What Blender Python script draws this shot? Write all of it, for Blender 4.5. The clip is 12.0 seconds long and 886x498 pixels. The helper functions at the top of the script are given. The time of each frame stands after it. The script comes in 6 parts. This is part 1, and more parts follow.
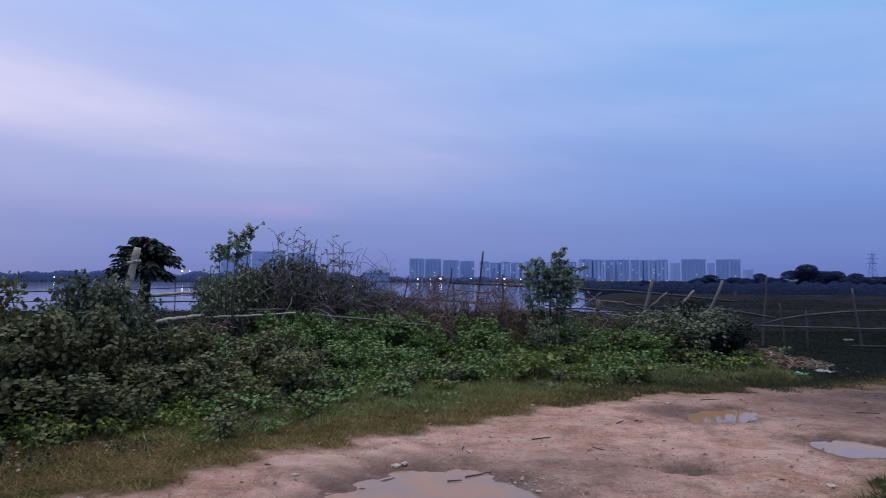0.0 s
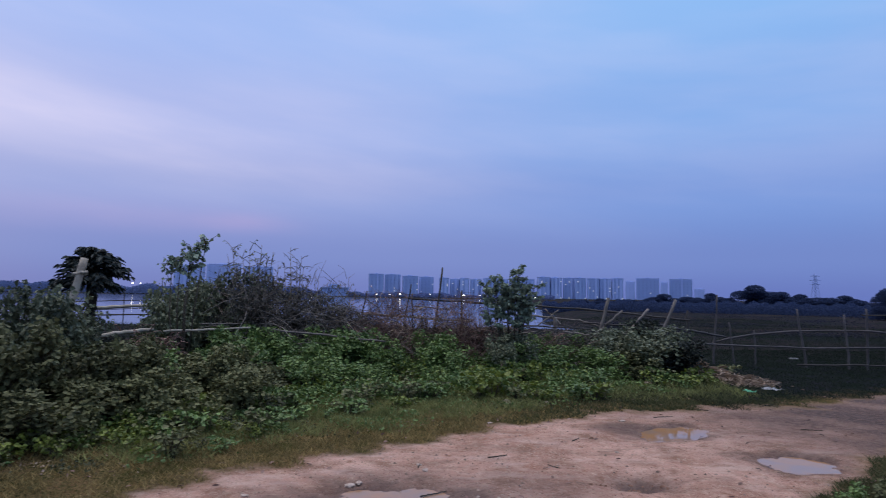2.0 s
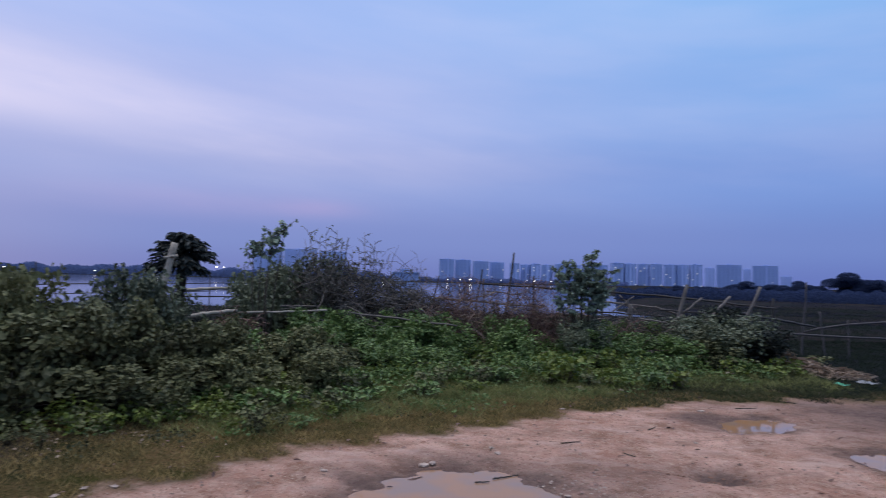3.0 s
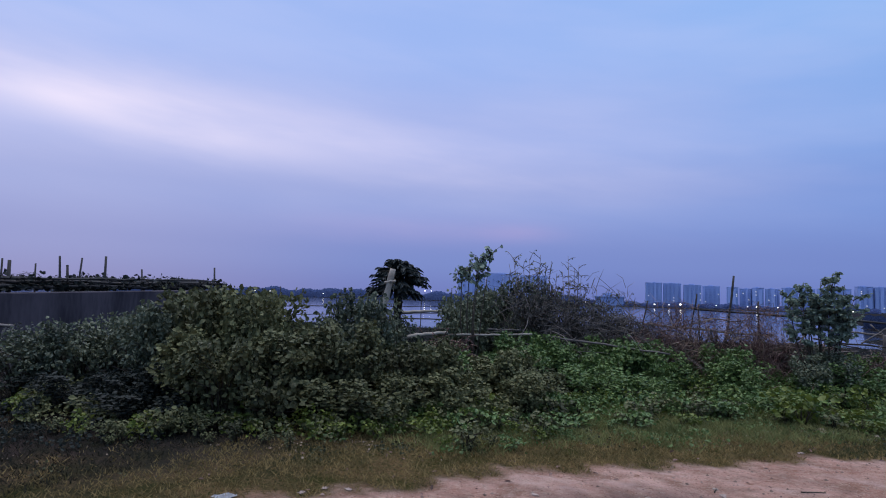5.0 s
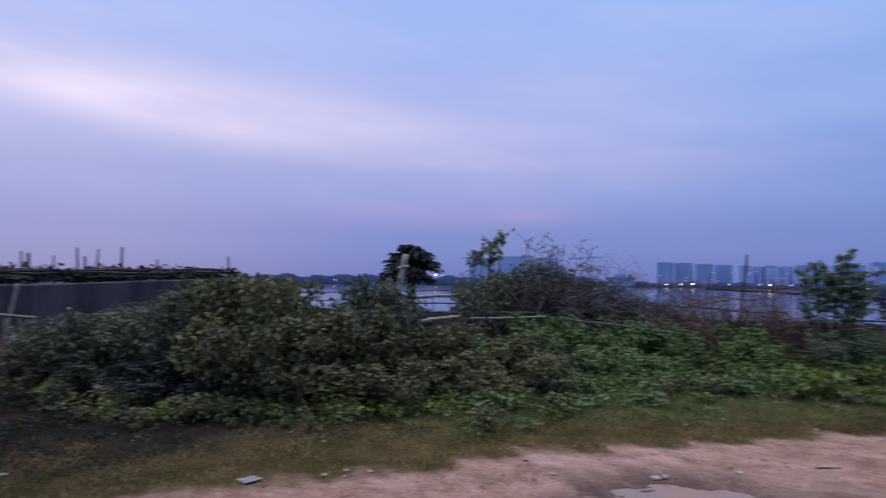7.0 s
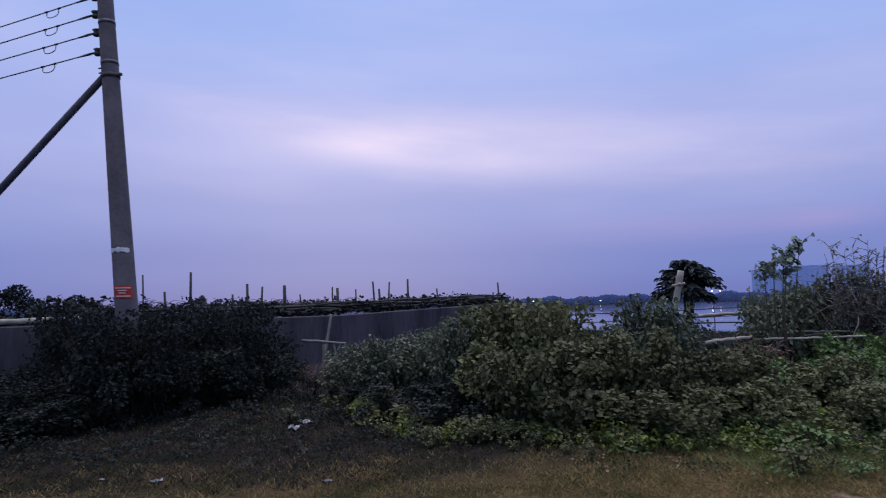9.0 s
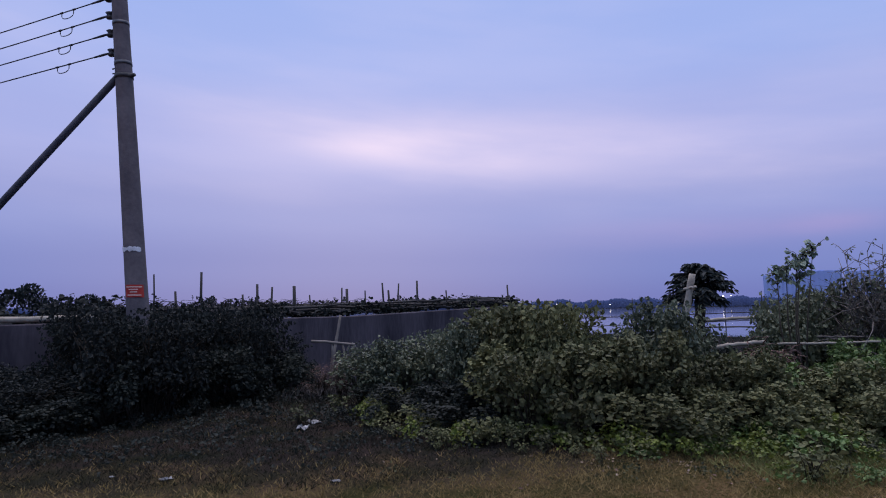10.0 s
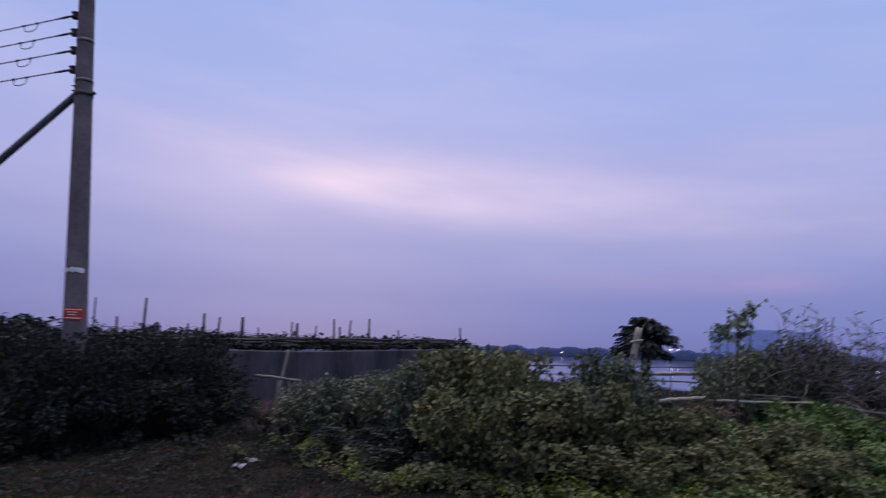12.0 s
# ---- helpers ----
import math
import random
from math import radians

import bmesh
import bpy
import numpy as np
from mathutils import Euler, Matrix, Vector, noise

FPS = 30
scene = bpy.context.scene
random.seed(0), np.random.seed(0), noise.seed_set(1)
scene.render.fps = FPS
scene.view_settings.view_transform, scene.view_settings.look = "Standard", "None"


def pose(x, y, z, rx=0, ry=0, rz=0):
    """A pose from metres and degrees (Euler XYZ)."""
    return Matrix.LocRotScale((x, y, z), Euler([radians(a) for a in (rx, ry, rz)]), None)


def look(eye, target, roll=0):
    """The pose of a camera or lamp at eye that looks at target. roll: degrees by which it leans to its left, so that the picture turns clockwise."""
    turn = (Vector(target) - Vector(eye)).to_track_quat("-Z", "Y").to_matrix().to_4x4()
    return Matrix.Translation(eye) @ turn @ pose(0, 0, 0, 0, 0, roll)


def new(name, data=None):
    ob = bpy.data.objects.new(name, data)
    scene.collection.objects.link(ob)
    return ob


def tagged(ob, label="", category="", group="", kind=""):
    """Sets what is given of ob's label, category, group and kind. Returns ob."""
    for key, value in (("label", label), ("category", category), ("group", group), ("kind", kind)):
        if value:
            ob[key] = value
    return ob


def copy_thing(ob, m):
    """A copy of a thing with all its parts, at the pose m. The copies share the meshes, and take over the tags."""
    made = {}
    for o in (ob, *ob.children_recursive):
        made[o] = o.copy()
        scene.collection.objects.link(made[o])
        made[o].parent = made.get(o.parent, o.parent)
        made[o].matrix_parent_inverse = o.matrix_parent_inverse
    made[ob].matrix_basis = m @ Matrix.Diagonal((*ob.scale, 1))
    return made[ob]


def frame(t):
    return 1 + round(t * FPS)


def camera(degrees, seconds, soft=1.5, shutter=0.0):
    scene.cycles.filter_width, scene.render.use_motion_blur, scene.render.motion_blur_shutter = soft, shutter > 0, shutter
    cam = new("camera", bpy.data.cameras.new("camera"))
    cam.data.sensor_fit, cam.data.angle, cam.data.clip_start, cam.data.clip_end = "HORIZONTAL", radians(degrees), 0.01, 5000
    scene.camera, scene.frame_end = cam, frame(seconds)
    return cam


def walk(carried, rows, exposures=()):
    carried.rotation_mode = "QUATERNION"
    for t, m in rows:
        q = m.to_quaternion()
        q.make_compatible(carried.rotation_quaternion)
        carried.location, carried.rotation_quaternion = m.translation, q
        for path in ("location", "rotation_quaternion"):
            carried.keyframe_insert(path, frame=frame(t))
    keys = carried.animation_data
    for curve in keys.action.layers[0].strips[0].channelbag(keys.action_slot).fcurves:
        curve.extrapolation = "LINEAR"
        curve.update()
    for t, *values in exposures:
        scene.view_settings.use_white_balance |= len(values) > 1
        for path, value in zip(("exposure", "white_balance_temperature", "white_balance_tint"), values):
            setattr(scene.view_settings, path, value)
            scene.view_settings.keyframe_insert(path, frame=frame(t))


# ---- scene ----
cam = camera(71.6, 12.0, soft=1.0, shutter=0.55)
# seconds, place in metres, yaw, pitch and roll in degrees
PATH = [
    (0.0, 0.000, 0.000, 1.600, 0.00, 2.86, -0.20),
    (0.5, 0.014, 0.019, 1.601, -1.49, 3.15, -0.51),
    (1.0, 0.024, 0.024, 1.599, -3.39, 3.35, -0.94),
    (1.5, 0.020, 0.025, 1.600, -5.47, 3.97, -1.10),
    (2.0, 0.007, 0.025, 1.603, -3.79, 4.37, -0.93),
    (2.5, 0.002, 0.035, 1.591, -0.53, 3.29, -1.01),
    (3.0, -0.014, 0.016, 1.593, 2.75, 2.88, -1.37),
    (3.5, -0.048, -0.005, 1.596, 9.92, 2.44, -1.09),
    (3.7, -0.069, -0.022, 1.582, 13.26, 2.38, -1.51),
    (5.3, -0.054, -0.058, 1.600, 21.38, 4.85, -1.73),
    (5.5, -0.041, -0.069, 1.595, 19.86, 4.66, -1.78),
    (6.0, -0.009, -0.158, 1.610, 14.11, 3.56, -1.79),
    (6.5, -0.013, -0.139, 1.605, 12.17, 4.20, -1.55),
    (6.7, -0.034, -0.135, 1.604, 15.87, 3.45, -1.18),
    (8.3, -0.201, -0.007, 1.601, 34.79, 5.47, -0.79),
    (8.5, -0.177, -0.040, 1.610, 37.28, 5.96, -0.58),
    (9.0, -0.190, -0.059, 1.614, 46.62, 5.28, 1.46),
    (9.5, -0.185, -0.069, 1.610, 47.23, 6.05, 1.09),
    (10.0, -0.206, -0.052, 1.599, 47.45, 5.53, 0.97),
    (10.5, -0.210, -0.043, 1.602, 46.87, 5.16, 1.31),
    (11.0, -0.201, -0.047, 1.612, 47.03, 5.84, 0.59),
    (11.5, -0.188, -0.055, 1.620, 47.66, 7.46, -0.23),
    (12.0, -0.153, -0.054, 1.618, 43.08, 9.28, -1.99),
]
EXPOSURES = [(0.0, -0.03, 6380, 8), (3.5, -0.05, 6350, 8), (5.5, -0.12, 6050, 8), (6.5, -0.08, 6300, 13), (8.5, -0.15, 6000, 11), (9.0, -0.15, 6200, 15), (10.0, -0.15, 6350, 17), (11.0, -0.13, 6400, 17), (12.0, -0.19, 6650, 22)]
walk(cam, [(t, pose(x, y, z, 90 + p, r, w)) for t, x, y, z, w, p, r in PATH], EXPOSURES)

EYE = Vector((0.0, 0.0, 1.6))

def spot(az, d, z=0.0):
    """A place d metres off, az degrees to the left of straight ahead."""
    return Vector((-math.sin(radians(az)) * d, math.cos(radians(az)) * d, z))


def aim(az, el, d):
    """The same with its height given as an angle above eye level."""
    return spot(az, d, EYE.z + d * math.tan(radians(el)))


# ---- world, sun ----
def srgb(r, g, b):
    return tuple((c / 255 / 12.92 if c < 10.3 else ((c / 255 + 0.055) / 1.055) ** 2.4) for c in (r, g, b)) + (1.0,)


SUN_AZ, SUN_EL = 56.0, 16.0
world = bpy.data.worlds.new("dusk_sky")
scene.world = world
world.use_nodes = True
wn, wl = world.node_tree.nodes, world.node_tree.links
wn.clear()


def wmath(op, a, b=None, c=None):
    n = wn.new("ShaderNodeMath")
    n.operation = op
    for k, v in enumerate((a, b, c)):
        if v is None:
            continue
        if isinstance(v, (int, float)):
            n.inputs[k].default_value = v
        else:
            wl.new(v, n.inputs[k])
    return n.outputs[0]


def wmap(v, a, b, c, d, smooth=True):
    n = wn.new("ShaderNodeMapRange")
    n.interpolation_type = "SMOOTHSTEP" if smooth else "LINEAR"
    wl.new(v, n.inputs[0])
    for k, x in enumerate((a, b, c, d)):
        n.inputs[k + 1].default_value = x
    return n.outputs[0]


def wmix(kind, f, a, b):
    n = wn.new("ShaderNodeMix")
    n.data_type, n.blend_type = "RGBA", kind
    n.clamp_factor = True
    for sock, v in ((n.inputs[0], f), (n.inputs[6], a), (n.inputs[7], b)):
        if isinstance(v, (int, float)):
            sock.default_value = v
        elif isinstance(v, tuple):
            sock.default_value = v
        else:
            wl.new(v, sock)
    return n.outputs[2]


def wramp(v, stops):
    n = wn.new("ShaderNodeValToRGB")
    n.color_ramp.interpolation = "EASE"
    e = n.color_ramp.elements
    while len(e) < len(stops):
        e.new(0.5)
    for k, (p, c) in enumerate(stops):
        e[k].position, e[k].color = p, c
    wl.new(v, n.inputs[0])
    return n.outputs[0]


coord = wn.new("ShaderNodeTexCoord").outputs["Generated"]
sep = wn.new("ShaderNodeSeparateXYZ")
wl.new(coord, sep.inputs[0])
elev = wmath("MULTIPLY", wmath("ARCSINE", sep.outputs[2]), 57.2958)
azim = wmath("MULTIPLY", wmath("ARCTAN2", wmath("MULTIPLY", sep.outputs[0], -1.0), sep.outputs[1]), 57.2958)
toward = wmath("COSINE", wmath("MULTIPLY", wmath("SUBTRACT", azim, 58.0), 0.0174533))
high_glow = wmap(toward, 0.0, 0.9, 0.0, 1.0)
low_glow = wmath("ADD", wmap(toward, 0.0, 0.6, 0.0, 0.42), wmap(toward, 0.84, 1.0, 0.0, 0.58))
rise = wmap(elev, 3.0, 13.0, 0.0, 1.0)
glow = wmath("ADD", wmath("MULTIPLY", high_glow, rise), wmath("MULTIPLY", low_glow, wmath("SUBTRACT", 1.0, rise)))
lift = wmap(elev, -10.0, 90.0, 0.0, 1.0, smooth=False)
cool = wramp(lift, [(0.0, srgb(66, 84, 135)), (0.10, srgb(105, 121, 190)), (0.135, srgb(116, 137, 202)), (0.19, srgb(124, 155, 220)),
                    (0.26, srgb(136, 175, 235)), (0.36, srgb(147, 190, 245)), (0.50, srgb(155, 190, 244)), (1.0, srgb(250, 236, 222))])
warm = wramp(lift, [(0.0, srgb(104, 106, 144)), (0.10, srgb(126, 133, 192)), (0.14, srgb(141, 149, 205)), (0.19, srgb(160, 169, 220)),
                    (0.25, srgb(174, 185, 235)), (0.33, srgb(167, 189, 243)), (0.45, srgb(158, 189, 246)), (1.0, srgb(252, 238, 224))])
clear_sky = wmix("MIX", glow, cool, warm)
# long soft cloud streaks, drawn out sideways
stretch = wn.new("ShaderNodeCombineXYZ")
wl.new(wmath("MULTIPLY", azim, 0.034), stretch.inputs[0])
wl.new(wmath("MULTIPLY", wmath("ADD", elev, wmath("MULTIPLY", azim, -0.085)), 0.17), stretch.inputs[1])
streak = wn.new("ShaderNodeTexNoise")
streak.inputs["Scale"].default_value, streak.inputs["Detail"].default_value, streak.inputs["Roughness"].default_value = 1.0, 5.0, 0.5
wl.new(stretch.outputs[0], streak.inputs[0])
wisp = wmap(streak.outputs[0], 0.33, 0.70, 0.0, 1.0)


def cloud_bell(az0, el0, wide, high):
    """A soft patch of cloud: one at its middle, fading out sideways and upwards."""
    u = wmath("DIVIDE", wmath("SUBTRACT", azim, az0), wide)
    v = wmath("DIVIDE", wmath("SUBTRACT", elev, el0), high)
    return wmath("EXPONENT", wmath("MULTIPLY", wmath("ADD", wmath("MULTIPLY", u, u), wmath("MULTIPLY", v, v)), -1.0))


# the bright bank of cloud, highest over the wall and sinking slowly towards the towers
off = wmath("SUBTRACT", azim, 8.0)
ridge = wmath("ADD", 11.6, wmath("MULTIPLY", wmath("MULTIPLY", off, off), 0.0018))
above = wmath("SUBTRACT", elev, ridge)
away = wmath("DIVIDE", above, wmap(above, -1.0, 1.0, 2.5, 3.6))
bank = wmath("EXPONENT", wmath("MULTIPLY", wmath("MULTIPLY", away, away), -1.0))
bank = wmath("MULTIPLY", wmath("MULTIPLY", bank, wmap(azim, -12.0, 44.0, 0.0, 1.0)), wmap(azim, 50.0, 74.0, 1.0, 0.22))
amount = wmath("ADD", wmath("MULTIPLY", bank, wmath("ADD", 0.26, wmath("MULTIPLY", wisp, 0.36))),
               wmath("MULTIPLY", wmath("MULTIPLY", wisp, 0.13), wmap(elev, 2.0, 14.0, 0.0, 1.0)))
for az0, el0, wide, high, much in ((54.0, 15.1, 5.0, 1.0, 0.24), (48.5, 15.9, 8.0, 1.5, 0.14), (40.0, 13.0, 7.5, 1.3, 0.16), (35.0, 13.6, 9.0, 2.4, 0.10), (64.0, 12.2, 9.0, 2.6, 0.12)):
    amount = wmath("ADD", amount, wmath("MULTIPLY", cloud_bell(az0, el0, wide, high), much))
sky_colour = wmix("MIX", amount, clear_sky, srgb(246, 232, 252))
# thin rosy wisps low over the water
rosy = wmath("MULTIPLY", wmath("ADD", wmath("MULTIPLY", cloud_bell(15.0, 6.2, 4.0, 0.75), 0.24), wmath("MULTIPLY", cloud_bell(24.0, 6.2, 12.0, 1.6), 0.20)), wmath("ADD", 0.45, wmath("MULTIPLY", wisp, 0.55)))
sky_colour = wmix("MIX", rosy, sky_colour, srgb(214, 176, 216))
over = wmap(elev, 33.0, 76.0, 1.0, 3.5)
scaled = wn.new("ShaderNodeVectorMath")
scaled.operation = "SCALE"
wl.new(sky_colour, scaled.inputs[0])
wl.new(over, scaled.inputs["Scale"])
nishita = wn.new("ShaderNodeTexSky")
nishita.sky_type = "NISHITA"
nishita.sun_disc = False
nishita.sun_elevation, nishita.sun_rotation = radians(SUN_EL), radians(-SUN_AZ)
both = wmix("ADD", 0.002, scaled.outputs[0], nishita.outputs[0])
back = wn.new("ShaderNodeBackground")
back.inputs[1].default_value = 1.0
wl.new(both, back.inputs[0])
wl.new(back.outputs[0], wn.new("ShaderNodeOutputWorld").inputs[0])

sun_data = bpy.data.lights.new("sun", "SUN")
sun_data.energy, sun_data.angle, sun_data.color = 0.5, radians(40), (1.0, 0.86, 0.78)
sun = new("sun", sun_data)
sun.matrix_world = look(tuple(spot(SUN_AZ, 50, 45)), (0, 0, 0))


# ---- materials ----
def material(name, a, b, rough=0.85, scale=6.0, bump=0.0, bump_scale=40.0, island=0.0, per_object=0.0, metal=0.0, through_light=0.0, drawn_down=0.0, spec=0.3):
    """Two colours mixed by noise at two scales, with optional variation per leaf or per object."""
    m = bpy.data.materials.new(name)
    m.use_nodes = True
    n, l = m.node_tree.nodes, m.node_tree.links
    p = n["Principled BSDF"]
    p.inputs["Roughness"].default_value, p.inputs["Metallic"].default_value = rough, metal
    p.inputs["Specular IOR Level"].default_value = spec
    pos = n.new("ShaderNodeTexCoord").outputs["Object"]
    if drawn_down:
        runs = n.new("ShaderNodeMapping")
        runs.inputs["Scale"].default_value = (1.0, 1.0, drawn_down)
        l.new(pos, runs.inputs[0])
        pos = runs.outputs[0]

    def noise_at(sc, detail=5.0):
        t = n.new("ShaderNodeTexNoise")
        t.inputs["Scale"].default_value, t.inputs["Detail"].default_value = sc, detail
        l.new(pos, t.inputs[0])
        return t.outputs[0]

    def calc(op, x, y):
        t = n.new("ShaderNodeMath")
        t.operation = op
        for k, v in enumerate((x, y)):
            if isinstance(v, float):
                t.inputs[k].default_value = v
            else:
                l.new(v, t.inputs[k])
        return t.outputs[0]

    f = calc("ADD", calc("MULTIPLY", noise_at(scale), 0.7), calc("MULTIPLY", noise_at(scale * 9), 0.3))
    r = n.new("ShaderNodeMapRange")
    r.inputs[1].default_value, r.inputs[2].default_value = 0.34, 0.66
    l.new(f, r.inputs[0])
    f = r.outputs[0]
    if island:
        geo = n.new("ShaderNodeNewGeometry")
        f = calc("ADD", calc("MULTIPLY", f, 1.0 - island), calc("MULTIPLY", geo.outputs["Random Per Island"], island))
    if per_object:
        info = n.new("ShaderNodeObjectInfo")
        f = calc("ADD", calc("MULTIPLY", f, 1.0 - per_object), calc("MULTIPLY", info.outputs["Random"], per_object))
    mix = n.new("ShaderNodeMix")
    mix.data_type = "RGBA"
    mix.inputs[6].default_value, mix.inputs[7].default_value = (*a, 1), (*b, 1)
    l.new(f, mix.inputs[0])
    l.new(mix.outputs[2], p.inputs["Base Color"])
    if bump:
        bm = n.new("ShaderNodeBump")
        bm.inputs["Strength"].default_value, bm.inputs["Distance"].default_value = bump, 0.02
        l.new(noise_at(bump_scale, 8.0), bm.inputs["Height"])
        l.new(bm.outputs[0], p.inputs["Normal"])
    if through_light:
        tr = n.new("ShaderNodeBsdfTranslucent")
        l.new(mix.outputs[2], tr.inputs[0])
        ms = n.new("ShaderNodeMixShader")
        ms.inputs[0].default_value = through_light
        l.new(p.outputs[0], ms.inputs[1])
        l.new(tr.outputs[0], ms.inputs[2])
        l.new(ms.outputs[0], n["Material Output"].inputs[0])
    return m


def lamp_material(name, colour, strength):
    m = bpy.data.materials.new(name)
    m.use_nodes = True
    p = m.node_tree.nodes["Principled BSDF"]
    p.inputs["Base Color"].default_value = (*colour, 1)
    p.inputs["Emission Color"].default_value, p.inputs["Emission Strength"].default_value = (*colour, 1), strength
    return m


M_LEAF = material("broad_leaf", (0.028, 0.054, 0.018), (0.190, 0.270, 0.068), 0.5, 1.3, island=0.45, per_object=0.2, through_light=0.15)
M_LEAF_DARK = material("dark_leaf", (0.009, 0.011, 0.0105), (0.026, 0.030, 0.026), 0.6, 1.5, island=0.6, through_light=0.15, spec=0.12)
M_LEAF_GREY = material("grey_leaf", (0.035, 0.045, 0.031), (0.190, 0.205, 0.116), 0.5, 1.5, island=0.35, per_object=0.4, through_light=0.15)
# darkened leaf copy with the shade put into its colour
M_LEAF_SHADE = material("shade_toned_leaf", (0.009, 0.012, 0.010), (0.042, 0.048, 0.037), 0.6, 1.4, island=0.4, per_object=0.35, through_light=0.2, spec=0.15)
M_LEAF_OLIVE = material("olive_leaf", (0.015, 0.017, 0.010), (0.190, 0.189, 0.080), 0.62, 1.3, island=0.6, per_object=0.5, through_light=0.14, spec=0.18)
M_LEAF_LIME = material("lime_leaf", (0.050, 0.080, 0.014), (0.20, 0.225, 0.036), 0.5, 1.5, island=0.6, through_light=0.25)
M_TREE_LEAF = material("tree_leaf", (0.008, 0.012, 0.012), (0.022, 0.030, 0.026), 0.6, 0.7, island=0.6, through_light=0.1)
# field trees and scrub: bluish air haze painted into the leaf colours
M_FIELD_TREE_HAZED = material("hazed_tree_leaf", (0.036, 0.050, 0.102), (0.044, 0.060, 0.118), 0.9, 0.2, island=0.5, spec=0.0, through_light=0.45)
M_SCRUB_HAZED = material("field_scrub", (0.034, 0.034, 0.048), (0.038, 0.037, 0.051), 0.95, 0.2, island=0.5, spec=0.0, through_light=0.3)
M_SAPLING = material("sapling_leaf", (0.080, 0.112, 0.082), (0.310, 0.365, 0.265), 0.6, 1.5, island=0.7, through_light=0.3)
M_STEM = material("stem", (0.03, 0.023, 0.016), (0.085, 0.064, 0.044), 0.9, 8, island=0.5)
M_DRY_LEAF = material("withered_leaf", (0.026, 0.025, 0.022), (0.165, 0.142, 0.115), 0.9, 2.0, island=0.6)
M_DEAD = material("dead_brush", (0.050, 0.029, 0.026), (0.330, 0.200, 0.160), 0.95, 3, island=0.85)
M_TWIG = material("dry_twig", (0.05, 0.043, 0.040), (0.22, 0.185, 0.16), 0.95, 3, island=0.8)
M_CLOD = material("red_mud", (0.12, 0.058, 0.036), (0.36, 0.19, 0.125), 0.9, 9, 0.8, 50, island=0.5)
M_BAMBOO = material("weathered_bamboo", (0.07, 0.058, 0.050), (0.21, 0.175, 0.15), 0.75, 4, 0.3, 60, per_object=0.5)
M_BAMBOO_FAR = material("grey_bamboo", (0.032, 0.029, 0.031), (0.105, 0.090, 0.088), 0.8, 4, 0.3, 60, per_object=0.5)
M_BAMBOO_DARK = material("dark_bamboo", (0.022, 0.02, 0.020), (0.07, 0.06, 0.054), 0.85, 4, 0.3, 60, per_object=0.5)
M_PALE_WOOD = material("pale_wood", (0.21, 0.175, 0.135), (0.43, 0.37, 0.295), 0.8, 5, 0.4, 50)
M_CONCRETE = material("grey_concrete", (0.024, 0.020, 0.026), (0.092, 0.075, 0.086), 0.9, 1.6, 0.5, 30, drawn_down=0.22)
M_STRUT = material("strut_steel", (0.03, 0.032, 0.045), (0.07, 0.068, 0.085), 0.7, 6)
M_POLE = material("pole_concrete", (0.080, 0.066, 0.072), (0.160, 0.135, 0.138), 0.9, 2.0, 0.5, 45)
M_STEEL = material("dark_steel", (0.03, 0.03, 0.033), (0.08, 0.075, 0.075), 0.6, 12, metal=0.4)
M_GALV = material("galvanised_band", (0.06, 0.06, 0.066), (0.12, 0.12, 0.13), 0.5, 12, metal=0.6)
M_CABLE = material("black_cable", (0.015, 0.015, 0.018), (0.04, 0.04, 0.045), 0.7, 20)
M_RED = material("red_sign_paint", (0.30, 0.022, 0.016), (0.46, 0.045, 0.03), 0.6, 15)
M_WHITE = material("white_plastic", (0.15, 0.145, 0.145), (0.36, 0.35, 0.345), 0.5, 8, 0.5, 30)
M_PAPER = material("white_strip", (0.45, 0.44, 0.45), (0.70, 0.69, 0.70), 0.7, 8, 0.4, 30)
M_GREEN = material("green_plastic", (0.12, 0.55, 0.32), (0.22, 0.70, 0.46), 0.45, 8)
M_STRAW = material("dry_straw", (0.14, 0.09, 0.06), (0.42, 0.31, 0.22), 0.95, 3, island=0.8)
M_STONE = material("pale_stone", (0.28, 0.20, 0.155), (0.48, 0.37, 0.30), 0.9, 14, 0.5, 60)
M_PEBBLE = material("pebble", (0.12, 0.072, 0.052), (0.40, 0.275, 0.21), 0.9, 5, island=0.9)
M_GRASS = material("verge_grass", (0.063, 0.060, 0.022), (0.360, 0.245, 0.102), 0.85, 2.2, island=0.4, through_light=0.35, spec=0.1)
M_GRASS_GREEN = material("green_grass", (0.060, 0.078, 0.026), (0.290, 0.280, 0.105), 0.85, 2.4, island=0.4, through_light=0.35, spec=0.1)
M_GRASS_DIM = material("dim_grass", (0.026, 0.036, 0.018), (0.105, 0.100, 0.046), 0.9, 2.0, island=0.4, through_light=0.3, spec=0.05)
# darkened grass copy: the weaker light on the left is put into its colour
M_GRASS_SHADE = material("shade_toned_grass", (0.012, 0.013, 0.010), (0.042, 0.038, 0.026), 0.9, 0.7, island=0.5, through_light=0.25, spec=0.03)
M_REED = material("bank_grass", (0.012, 0.019, 0.014), (0.029, 0.036, 0.025), 0.95, 0.2, island=0.4, through_light=0.3, spec=0.0)
# far shore leaves: blue air haze is put into their colour
M_FAR_LEAF = material("haze_glow_foliage", (0.056, 0.080, 0.170), (0.066, 0.094, 0.195), 0.9, 0.02, island=0.3, spec=0.0, through_light=0.4)
# the faint blue glow imitates bright air in front, no lamp
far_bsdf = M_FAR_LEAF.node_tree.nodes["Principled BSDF"]
